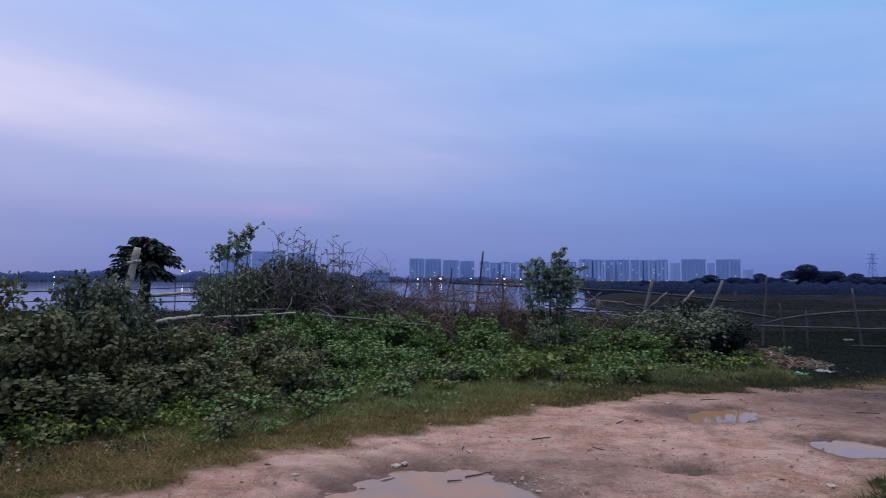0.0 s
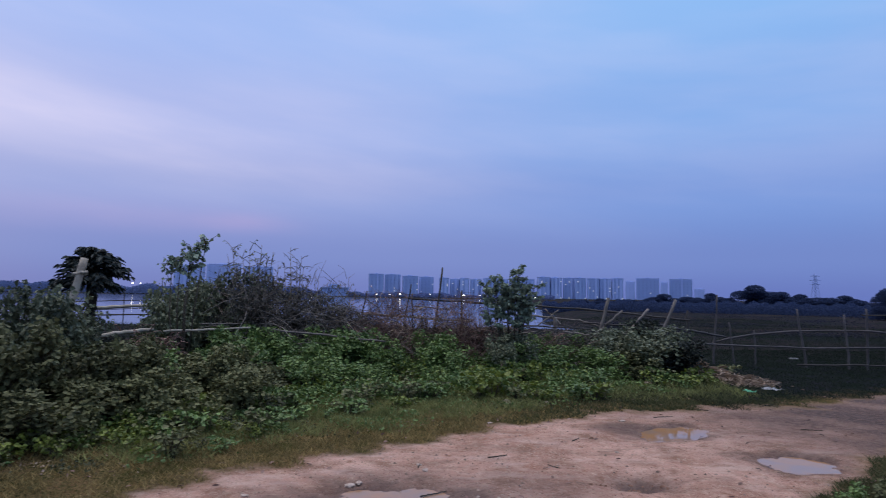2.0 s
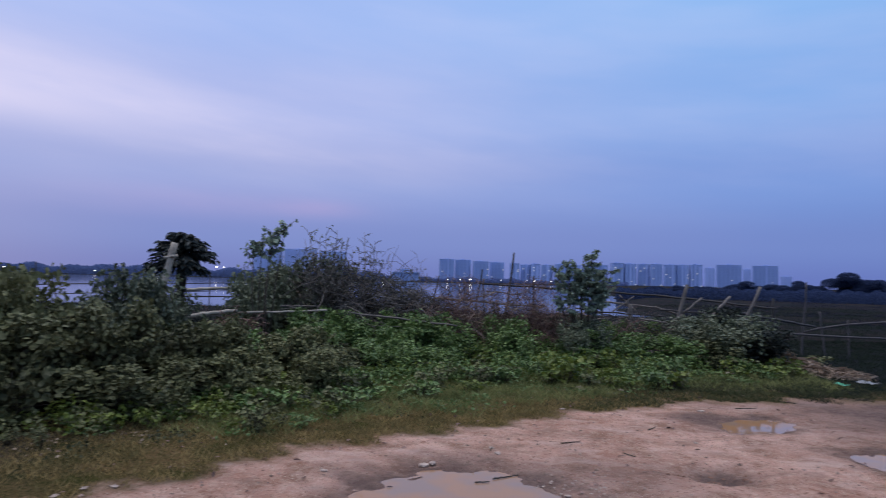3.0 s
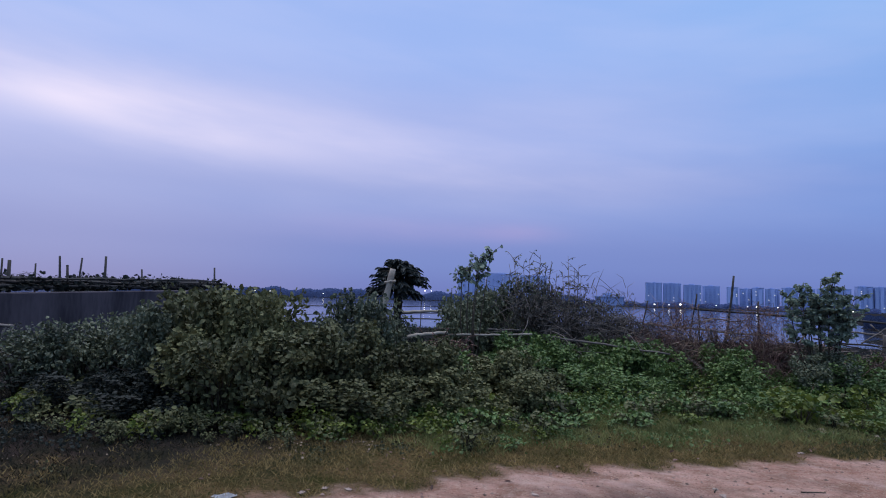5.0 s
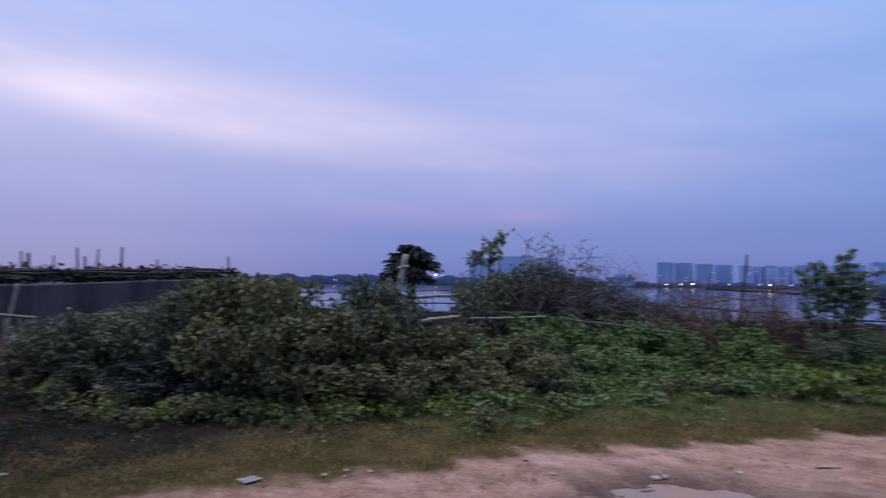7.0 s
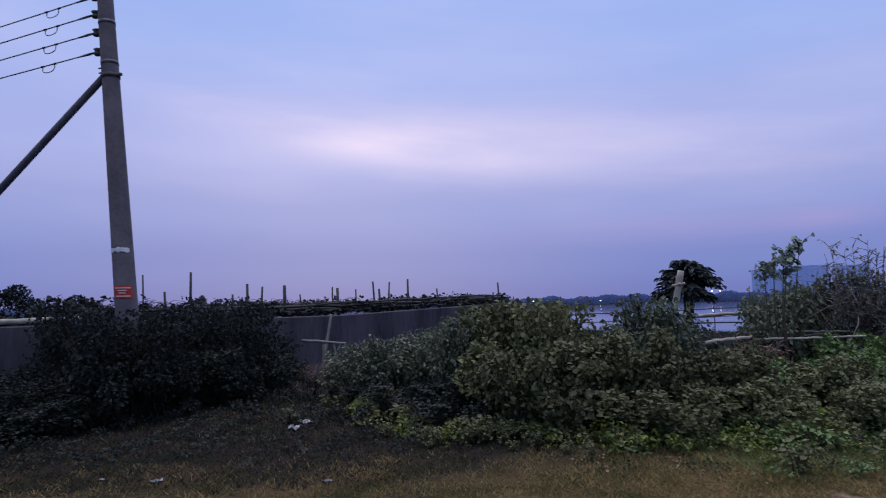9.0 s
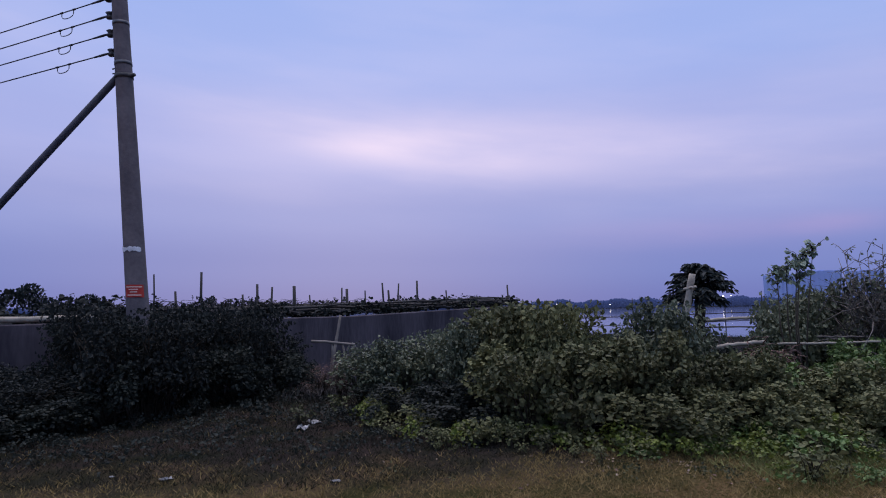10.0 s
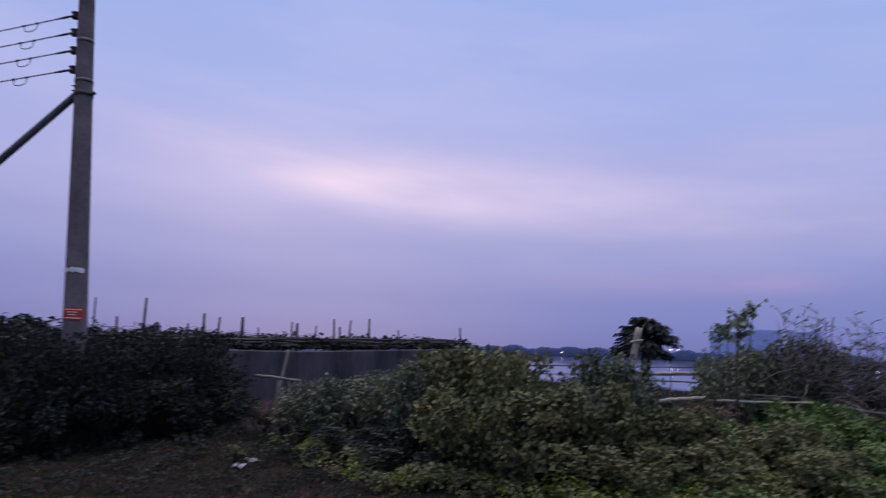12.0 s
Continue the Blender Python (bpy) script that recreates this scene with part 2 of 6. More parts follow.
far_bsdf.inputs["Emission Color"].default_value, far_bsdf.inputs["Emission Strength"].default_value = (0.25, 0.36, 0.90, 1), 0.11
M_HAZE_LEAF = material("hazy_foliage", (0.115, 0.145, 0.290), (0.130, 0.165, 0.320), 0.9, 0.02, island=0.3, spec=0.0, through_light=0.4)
# towers and pylon: blue of the hazy air mixed into every surface colour
M_TOWER = material("hazed_tower_wall", (0.27, 0.34, 0.58), (0.32, 0.40, 0.65), 0.8, 0.03)
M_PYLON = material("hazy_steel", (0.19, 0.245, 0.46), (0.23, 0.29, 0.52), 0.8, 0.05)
M_TOWER_PALE = material("hazed_tower_bay", (0.36, 0.43, 0.71), (0.41, 0.49, 0.76), 0.8, 0.03)
M_TOWER_GLASS = material("hazed_tower_window", (0.235, 0.30, 0.52), (0.27, 0.34, 0.57), 0.5, 0.05)
M_HAZE_GLASS = material("hazed_block_window", (0.33, 0.395, 0.65), (0.36, 0.43, 0.69), 0.5, 0.05)
M_TOWER_HAZE = material("hazed_block_wall", (0.37, 0.435, 0.70), (0.41, 0.475, 0.75), 0.8, 0.03)
M_LIT = lamp_material("lit_window", (1.0, 0.90, 0.74), 0.5)
M_LAMP = lamp_material("lamp_head", (1.0, 0.93, 0.80), 5.0)

# lake: dark water under a mirror-like skin with faint ripples
M_WATER = bpy.data.materials.new("lake_water")
M_WATER.use_nodes = True
wp = M_WATER.node_tree.nodes["Principled BSDF"]
wp.inputs["Base Color"].default_value = (0.05, 0.06, 0.09, 1)
wp.inputs["Roughness"].default_value = 0.06
wp.inputs["IOR"].default_value = 1.33
tn = M_WATER.node_tree.nodes.new("ShaderNodeTexNoise")
tn.inputs["Scale"].default_value = 0.9
tb = M_WATER.node_tree.nodes.new("ShaderNodeBump")
tb.inputs["Strength"].default_value, tb.inputs["Distance"].default_value = 0.06, 0.05
M_WATER.node_tree.links.new(M_WATER.node_tree.nodes.new("ShaderNodeTexCoord").outputs["Object"], tn.inputs[0])
M_WATER.node_tree.links.new(tn.outputs[0], tb.inputs["Height"])
M_WATER.node_tree.links.new(tb.outputs[0], wp.inputs["Normal"])

M_PUDDLE = bpy.data.materials.new("muddy_water")
M_PUDDLE.use_nodes = True
pp = M_PUDDLE.node_tree.nodes["Principled BSDF"]
pt = M_PUDDLE.node_tree.nodes.new("ShaderNodeTexNoise")
pt.inputs["Scale"].default_value = 2.2
M_PUDDLE.node_tree.links.new(M_PUDDLE.node_tree.nodes.new("ShaderNodeTexCoord").outputs["Object"], pt.inputs[0])
pr = M_PUDDLE.node_tree.nodes.new("ShaderNodeValToRGB")
pr.color_ramp.elements[0].position, pr.color_ramp.elements[0].color = 0.42, (0.28, 0.145, 0.07, 1)
pr.color_ramp.elements[1].position, pr.color_ramp.elements[1].color = 0.60, (0.22, 0.14, 0.10, 1)
M_PUDDLE.node_tree.links.new(pt.outputs[0], pr.inputs[0])
M_PUDDLE.node_tree.links.new(pr.outputs[0], pp.inputs["Base Color"])
pp.inputs["Roughness"].default_value, pp.inputs["IOR"].default_value = 0.03, 1.33

# ground: dirt track, wet mud, thin grass and field, by two masks stored on the sheet; the masks also paint dimmer sides
M_GROUND = bpy.data.materials.new("ground_soil")
M_GROUND.use_nodes = True
gn, gl = M_GROUND.node_tree.nodes, M_GROUND.node_tree.links
gp = gn["Principled BSDF"]
gpos = gn.new("ShaderNodeTexCoord").outputs["Object"]


def gnoise(sc, detail=6.0, rough=0.55):
    t = gn.new("ShaderNodeTexNoise")
    t.inputs["Scale"].default_value, t.inputs["Detail"].default_value, t.inputs["Roughness"].default_value = sc, detail, rough
    gl.new(gpos, t.inputs[0])
    return t.outputs[0]


def gmap(v, a, b):
    t = gn.new("ShaderNodeMapRange")
    t.inputs[1].default_value, t.inputs[2].default_value = a, b
    gl.new(v, t.inputs[0])
    return t.outputs[0]


def gmix(f, a, b, kind="MIX"):
    t = gn.new("ShaderNodeMix")
    t.data_type, t.blend_type = "RGBA", kind
    for sock, v in ((t.inputs[0], f), (t.inputs[6], a), (t.inputs[7], b)):
        if isinstance(v, (tuple, float)):
            sock.default_value = v
        else:
            gl.new(v, sock)
    return t.outputs[2]


def gattr(name):
    t = gn.new("ShaderNodeAttribute")
    t.attribute_name = name
    return t.outputs["Fac"]


dirt = gmix(gmap(gnoise(1.1), 0.35, 0.65), (0.45, 0.238, 0.168, 1), (0.67, 0.405, 0.310, 1))
dirt = gmix(gmap(gnoise(2.6, 8.0), 0.46, 0.66), dirt, (0.33, 0.180, 0.125, 1))
dirt = gmix(gmap(gnoise(9.0, 8.0, 0.75), 0.48, 0.74), dirt, (0.66, 0.46, 0.345, 1))
dirt = gmix(gmap(gnoise(34.0, 4.0, 0.7), 0.56, 0.66), dirt, (0.19, 0.105, 0.068, 1))
dirt = gmix(gmap(gnoise(55.0, 3.0, 0.6), 0.60, 0.70), dirt, (0.74, 0.56, 0.44, 1))
dirt = gmix(gmap(gnoise(5.0, 6.0, 0.7), 0.58, 0.70), dirt, (0.30, 0.150, 0.098, 1))
tracks = gn.new("ShaderNodeMapping")
tracks.inputs["Rotation"].default_value, tracks.inputs["Scale"].default_value = (0, 0, radians(-34)), (0.8, 1.7, 1.0)
gl.new(gpos, tracks.inputs[0])
smear = gn.new("ShaderNodeTexNoise")
smear.inputs["Scale"].default_value, smear.inputs["Detail"].default_value, smear.inputs["Roughness"].default_value = 1.5, 9.0, 0.68
gl.new(tracks.outputs[0], smear.inputs[0])
dirt = gmix(gmap(smear.outputs[0], 0.52, 0.74), dirt, (0.68, 0.47, 0.38, 1))
dirt = gmix(gmap(smear.outputs[0], 0.46, 0.26), dirt, (0.27, 0.170, 0.128, 1))
# wet mud tone; the same mask dims the right side of the track
dirt = gmix(gattr("wet_dim"), dirt, gmix(gmap(gnoise(12.0, 8.0, 0.7), 0.42, 0.66), (0.090, 0.062, 0.054, 1), (0.200, 0.130, 0.105, 1)))
soil = gmix(gmap(gnoise(1.6), 0.38, 0.62), (0.075, 0.066, 0.022, 1), (0.19, 0.122, 0.058, 1))
soil = gmix(gmap(gnoise(30.0), 0.48, 0.66), soil, (0.04, 0.045, 0.014, 1))
field = gmix(gmap(gnoise(0.12), 0.4, 0.6), (0.021, 0.022, 0.027, 1), (0.034, 0.027, 0.030, 1))
field = gmix(gmap(gnoise(1.7), 0.45, 0.65), field, (0.015, 0.020, 0.017, 1))
ground_colour = gmix(gattr("field"), soil, field)
ground_colour = gmix(gattr("dirt"), ground_colour, dirt)
gl.new(ground_colour, gp.inputs["Base Color"])
gr = gn.new("ShaderNodeMapRange")
gr.inputs[3].default_value, gr.inputs[4].default_value = 0.92, 0.65
gl.new(gattr("wet_dim"), gr.inputs[0])
gl.new(gr.outputs[0], gp.inputs["Roughness"])
gs = gn.new("ShaderNodeMath")
gs.operation = "MULTIPLY"
gs.inputs[1].default_value = 0.03
gl.new(gattr("wet_dim"), gs.inputs[0])
gl.new(gs.outputs[0], gp.inputs["Specular IOR Level"])
gb = gn.new("ShaderNodeBump")
gb.inputs["Strength"].default_value, gb.inputs["Distance"].default_value = 1.0, 0.10
gl.new(gnoise(13.0, 9.0, 0.7), gb.inputs["Height"])
gl.new(gb.outputs[0], gp.inputs["Normal"])


# ---- small builders ----
def mesh_from(name, verts, faces, mat, smooth=False):
    me = bpy.data.meshes.new(name)
    me.from_pydata(verts.tolist() if isinstance(verts, np.ndarray) else verts, [], faces.tolist() if isinstance(faces, np.ndarray) else faces)
    me.materials.append(mat)
    if smooth:
        me.polygons.foreach_set("use_smooth", [True] * len(me.polygons))
    me.update()
    return me


def base(name, at, label, category, group="", turn=0.0, kind=""):
    """The Empty at a thing's foot."""
    ob = new(name)
    ob.empty_display_size = 0.1
    ob.matrix_basis = Matrix.Translation(at) @ Matrix.Rotation(turn, 4, "Z")
    return tagged(ob, label, category, group, kind)


def part(name, me, parent=None, label=""):
    ob = new(name, me)
    ob.parent = parent
    return tagged(ob, label)


def from_bm(name, bm, mat, smooth=False):
    me = bpy.data.meshes.new(name)
    bm.to_mesh(me)
    bm.free()
    me.materials.append(mat)
    if smooth:
        me.polygons.foreach_set("use_smooth", [True] * len(me.polygons))
    return me


def tube_arrays(points, radii, sides=7, nodes=0.0, start=0):
    """A round pole along points; nodes swells it at each point, as bamboo does."""
    pts = [Vector(p) for p in points]
    verts, faces = [], []
    rings = len(pts)
    for k, p in enumerate(pts):
        d = (pts[min(k + 1, rings - 1)] - pts[max(k - 1, 0)]).normalized()
        u = d.orthogonal().normalized()
        w = d.cross(u)
        r = radii[k] * (1 + (nodes if 0 < k < rings - 1 and k % 2 else 0))
        for j in range(sides):
            a = 2 * math.pi * j / sides
            verts.append(tuple(p + (u * math.cos(a) + w * math.sin(a)) * r))
    for k in range(rings - 1):
        for j in range(sides):
            a, b = start + k * sides + j, start + k * sides + (j + 1) % sides
            faces.append((a, b, b + sides, a + sides))
    faces.append(tuple(start + j for j in range(sides))[::-1])
    faces.append(tuple(start + (rings - 1) * sides + j for j in range(sides)))
    return verts, faces


def tube(name, points, radii, mat, sides=8, nodes=0.0):
    v, f = tube_arrays(points, radii, sides, nodes)
    return mesh_from(name, v, f, mat, True)


def tubes(name, lines, mat, sides=5):
    """Many twigs in one mesh; each line is (points, radii)."""
    verts, faces = [], []
    for pts, radii in lines:
        v, f = tube_arrays(pts, radii, sides, 0.0, len(verts))
        verts += v
        faces += f
    return mesh_from(name, verts, faces, mat, True)


def bent(a, b, rng, steps=9, sag=0.0, wobble=0.012):
    a, b = Vector(a), Vector(b)
    out = []
    for k in range(steps):
        t = k / (steps - 1)
        p = a.lerp(b, t)
        p.z -= sag * 4 * t * (1 - t)
        if 0 < k < steps - 1:
            p += Vector([rng.uniform(-wobble, wobble) for _ in range(3)])
        out.append(p)
    return out


def bamboo(name, a, b, r0, r1, mat, label, category, group="", seed=1, sag=0.0, wobble=0.012, parent=None):
    """One bamboo pole from a to b, jointed and a little crooked."""
    rng = random.Random(seed)
    foot = Vector(a)
    pts = [p - foot for p in bent(a, b, rng, 11, sag, wobble)]
    radii = [r0 + (r1 - r0) * k / 10 for k in range(11)]
    me = tube(name, pts, radii, mat, 8, 0.14)
    ob = new(name, me)
    ob.location = foot
    ob.parent = parent
    return tagged(ob, label, category, group)


LEAF = np.array([(0, 0, 0), (0.46, 0.36, 0.10), (-0.46, 0.36, 0.10), (0.36, 0.72, 0.06), (-0.36, 0.72, 0.06), (0, 1, -0.08), (0, 0.42, -0.02)])
LEAF_F = np.array([(0, 1, 6), (0, 6, 2), (6, 1, 3), (6, 3, 5), (6, 5, 4), (6, 4, 2)])
CARD = np.array([(0, 0, 0), (0.42, 0.5, 0.08), (-0.42, 0.5, 0.08), (0, 1, -0.06)])
CARD_F = np.array([(0, 1, 3), (0, 3, 2)])


def leaves(name, pos, tip, size, mat, rng, width=1.0, shape=(LEAF, LEAF_F), flat=0.55):
    """A leaf at each pos, its tip towards tip, its face turned up and out."""
    n = len(pos)
    y = tip / np.maximum(np.linalg.norm(tip, axis=1, keepdims=True), 1e-6)
    up = rng.normal(0, 0.6, (n, 3)) + np.array([0, 0, 1.0]) * flat + y * 0.2
    x = np.cross(y, up)
    x /= np.maximum(np.linalg.norm(x, axis=1, keepdims=True), 1e-6)
    z = np.cross(x, y)
    t, f = shape
    s = size[:, None, None]
    width = width * rng.uniform(0.7, 1.2, (n, 1, 1))
    v = pos[:, None, :] + s * (t[None, :, :1] * width * x[:, None, :] + t[None, :, 1:2] * y[:, None, :] + t[None, :, 2:] * z[:, None, :])
    k = len(t)
    faces = (f[None] + (np.arange(n) * k)[:, None, None]).reshape(-1, 3)
    return mesh_from(name, v.reshape(-1, 3), faces, mat)


def shell_points(rng, lobes, n, inner=0.55):
    """Points near the skins of overlapping lobes (x, y, z, rx, ry, rz), none below the ground."""
    lobes = np.array(lobes, float)
    w = lobes[:, 3] * lobes[:, 5]
    pick = rng.choice(len(lobes), n, p=w / w.sum())
    d = rng.normal(0, 1, (n, 3))
    d /= np.linalg.norm(d, axis=1, keepdims=True)
    d[:, 2] = np.where(d[:, 2] < -0.35, -d[:, 2], d[:, 2])
    r = inner + (1 - inner) * rng.random(n) ** 0.5
    L = lobes[pick]
    p = L[:, :3] + d * L[:, 3:] * r[:, None]
    keep = p[:, 2] > 0.03
    return p[keep], d[keep]


def bush_variant(name, seed, height, radius, n, leaf, mat, label, category="bush", group="roadside bushes", width=1.0, shoot_count=40, shape=(LEAF, LEAF_F), droop=0.35, skin=0):
    """A bush of many shoots that rise from one foot and arch outwards, leafy along their outer part; skin adds leaves that hang over one another round each clump."""
    rng = np.random.default_rng(seed)
    rr = random.Random(seed)
    lines, pos, tip = [], [], []
    each = max(4, n // shoot_count)
    clumps = []
    for k in range(max(4, shoot_count // 4)):
        a, q = rr.uniform(0, 6.283), radius * 0.92 * rr.random() ** 0.5
        clumps.append((q * math.cos(a), q * math.sin(a), rr.uniform(0.5, 1.0)))
    for k in range(shoot_count):
        cx, cy, grown = clumps[k % len(clumps)]
        cx, cy = cx + rr.gauss(0, 0.11) * radius, cy + rr.gauss(0, 0.11) * radius
        a, q = math.atan2(cy, cx), math.hypot(cx, cy)
        top = height * (1 - 0.45 * min(1.0, q / radius) ** 3) * grown * rr.uniform(0.82, 1.0)
        foot = Vector((rr.uniform(-0.12, 0.12) * radius, rr.uniform(-0.12, 0.12) * radius, -0.03))
        end = Vector((q * math.cos(a), q * math.sin(a), top))
        mid = foot.lerp(end, 0.55) + Vector((-0.10 * q * math.cos(a), -0.10 * q * math.sin(a), 0.26 * top))
        thick = 0.011 * height ** 0.5
        lines.append(([foot, mid, end], [thick, thick * 0.6, thick * 0.25]))
        for j in range(each):
            t = 0.22 + 0.80 * rr.random() ** 0.75
            p = foot.lerp(mid, t / 0.55) if t < 0.55 else mid.lerp(end, (t - 0.55) / 0.45)
            b = rr.uniform(0, 6.283)
            out = Vector((math.cos(b), math.sin(b), rr.uniform(-0.25, 0.45)))
            stalk = leaf * rr.uniform(0.3, 1.1)
            pos.append(tuple(p + out * stalk))
            tip.append(tuple(out + Vector((math.cos(a), math.sin(a), 0)) * 0.5 - Vector((0, 0, droop * rr.uniform(0.3, 2.0)))))
    pos, tip = np.array(pos), np.array(tip)
    if skin:
        lobes = [(cx * 0.82, cy * 0.82, height * grown * 0.52, radius * rr.uniform(0.19, 0.31), radius * rr.uniform(0.19, 0.31), height * grown * 0.40) for cx, cy, grown in clumps]
        p, d = shell_points(rng, lobes, skin, 0.72)
        hang = d * np.array([1.0, 1.0, 0.25]) + rng.normal(0, 0.6, p.shape) - np.array([0, 0, 1.0]) * rng.uniform(0.0, 1.0, (len(p), 1))
        pos, tip = np.concatenate([pos, p]), np.concatenate([tip, hang])
    lifted = np.maximum(pos[:, 2] * height / np.quantile(pos[:, 2], 0.97), 0.02)
    pos[:, 2] = np.where(lifted > height, height * rng.uniform(0.8, 1.06, len(lifted)), lifted)
    size = leaf * rng.uniform(0.5, 1.25, len(pos))
    thing = base(name, (0, 0, 0), label, category, group)
    part("foliage", leaves("foliage", pos, tip, size, mat, rng, width, shape, 0.35), thing)
    tagged(part("stem_tangle", tubes("stem_tangle", lines, M_STEM, 4), thing), kind="stuff")
    return thing


def set_at(thing, at, turn, scale):
    thing.matrix_basis = Matrix.Translation(at) @ Matrix.Rotation(turn, 4, "Z") @ Matrix.Diagonal((*scale, 1))
    return thing


def place(variant, used, at, turn, scale, label=""):
    """The variant itself the first time, then copies that share its meshes."""
    if variant.name in used:
        ob = copy_thing(variant, Matrix.Identity(4))
    else:
        used.add(variant.name)
        ob = variant
    set_at(ob, at, turn, scale)
    return tagged(ob, label)


# ---- plan lines ----
ROAD_EDGE = np.array([(-16, -9), (-7, -0.6), (-4.5, 2.5), (-2.70, 4.48), (-1.66, 5.5), (-0.76, 6.37), (0.80, 7.24), (1.85, 8.03), (3.1, 8.76),
                      (4.3, 8.95), (5.6, 9.1), (6.6, 9.4), (8.0, 10.05), (9.0, 10.45), (14, 12.2), (40, 18)], float)
NEAR_VERGE = np.array([(1.0, 1.0), (2.4, 3.4), (3.33, 4.85), (3.79, 5.28), (4.92, 6.2), (6.0, 6.95), (9, 8.0), (40, 14)], float)
BUSH_RIGHT = np.array([(-8.1, 5.7), (-7.0, 5.25), (-6.0, 5.0), (-5.1, 5.5), (-3.9, 6.05), (-3.0, 6.9), (-2.2, 7.8), (-1.3, 9.0), (-0.2, 9.8), (1.6, 10.6),
                       (3.4, 10.7), (4.9, 11.7), (6.0, 13.2)], float)
BUSH_LEFT = np.array([(-9.6, -3.0), (-9.3, 1.0), (-9.7, 2.4), (-10.2, 3.5), (-10.3, 5.9)], float)


def side_of(p, line):
    """Signed distance of points to a line; positive on its left-hand side."""
    best = np.full(len(p), 1e9)
    sign = np.ones(len(p))
    for a, b in zip(line[:-1], line[1:]):
        ab = b - a
        t = np.clip(((p - a) @ ab) / (ab @ ab), 0, 1)
        q = p - (a + t[:, None] * ab)
        d = np.hypot(q[:, 0], q[:, 1])
        s = ab[0] * (p[:, 1] - a[1]) - ab[1] * (p[:, 0] - a[0])
        m = d < best
        best[m], sign[m] = d[m], np.where(s[m] >= 0, 1, -1)
    return best * sign


def wave(p, scale, seed=0):
    """Cheap smooth noise between about -1 and 1."""
    x, y = p[:, 0] / scale + seed * 7.3, p[:, 1] / scale - seed * 3.1
    return (np.sin(x * 2.1 + 1.3 * np.sin(y * 1.7)) + np.sin(y * 2.7 + 1.1 * np.sin(x * 1.9 + 2)) + np.sin((x + y) * 4.3 + seed)) / 3


# centre, half width along and across, turn in degrees, depth
PUDDLES = [((-0.04, 4.72), 0.68, 0.60, 8, 0.07), ((3.34, 7.50), 0.42, 0.30, 20, 0.07), ((3.99, 6.10), 0.31, 0.31, -12, 0.07), ((8.5, 9.55), 0.6, 0.36, 30, 0.07)]
WATER_Z = -0.035


def puddle_depth(p):
    out = np.zeros(len(p))
    near = np.full(len(p), 9.0)
    for (cx, cy), rx, ry, turn, depth in PUDDLES:
        a = radians(turn)
        x, y = p[:, 0] - cx, p[:, 1] - cy
        u, v = (x * math.cos(a) + y * math.sin(a)) / rx, (-x * math.sin(a) + y * math.cos(a)) / ry
        q = np.sqrt(u * u + v * v) + 0.20 * wave(p, 0.35, 3) + 0.16 * wave(p, 0.13, 5) + 0.07 * wave(p, 0.055, 7)
        near = np.minimum(near, q)
        out = np.maximum(out, depth * np.clip((1.45 - q) / 0.9, 0, 1))
    return out, near


def lake_side(p):
    """Positive inside the lake."""
    shore = p[:, 1] - 40 - 1.5 * wave(p, 9, 2)
    right = (9.0 + (p[:, 1] - 29) * 0.20) - p[:, 0] + 2 * wave(p, 14, 4)
    far = 600 + 25 * wave(p, 130, 6) - np.hypot(p[:, 0], p[:, 1])
    return np.minimum(np.minimum(shore, right * 0.8), far)


def heights(p):
    e = side_of(p, ROAD_EDGE)
    v = side_of(p, NEAR_VERGE)
    d = np.hypot(p[:, 0], p[:, 1])
    z = 0.012 * wave(p, 0.9, 1) + 0.006 * wave(p, 0.25, 2)
    z = z + np.clip(e / 3.0, 0, 1) * 0.05 + np.clip(-v / 1.5, 0, 1) * 0.05
    rut = np.exp(-((e + 1.3) / 0.25) ** 2) + np.exp(-((e + 3.0) / 0.25) ** 2)
    z = z - 0.02 * rut
    dip = np.exp(-(((p[:, 0] - 2.15) / 0.32) ** 2 + ((p[:, 1] - 5.45) / 0.22) ** 2))
    z = z - dip * (0.09 - 0.022 * np.sin(p[:, 0] * 26 + 2 * np.sin(p[:, 1] * 9)))
    pd, q = puddle_depth(p)
    z = z - pd
    back = np.clip((e - 7.0) / 12.0, 0, 1)
    z = z - back * 0.35
    lake = lake_side(p)
    z = np.where(p[:, 1] > 15, z - 1.6 * np.clip((lake + 3) / 8, 0, 1), z)
    z = z + np.where(d > 30, 0.10 * wave(p, 6, 8), 0)
    return z


def grid_line(lo, hi, step, out_lo, out_hi, grow):
    mid = list(np.arange(lo, hi + step / 2, step))
    a, s = [lo], step
    while a[-1] > out_lo:
        s *= grow
        a.append(a[-1] - s)
    b, s = [mid[-1]], step
    while b[-1] < out_hi:
        s *= grow
        b.append(b[-1] + s)
    return np.array(a[:0:-1] + mid + b[1:])


# ---- ground ----
gx = grid_line(-9.5, 9.5, 0.07, -4200, 4200, 1.09)
gy = grid_line(-2.0, 12.0, 0.07, -4200, 4200, 1.08)
GX, GY = np.meshgrid(gx, gy)
gpts = np.stack([GX.ravel(), GY.ravel()], 1)
gz = heights(gpts)
nx, ny = len(gx), len(gy)
idx = np.arange(nx * ny).reshape(ny, nx)
quads = np.stack([idx[:-1, :-1], idx[:-1, 1:], idx[1:, 1:], idx[1:, :-1]], -1).reshape(-1, 4)
ground_mesh = mesh_from("ground", np.column_stack([gpts, gz]), quads, M_GROUND, True)
edge = side_of(gpts, ROAD_EDGE) + 0.20 * wave(gpts, 0.8, 1) + 0.15 * wave(gpts, 0.22, 4) + 0.05 * wave(gpts, 0.08, 9)
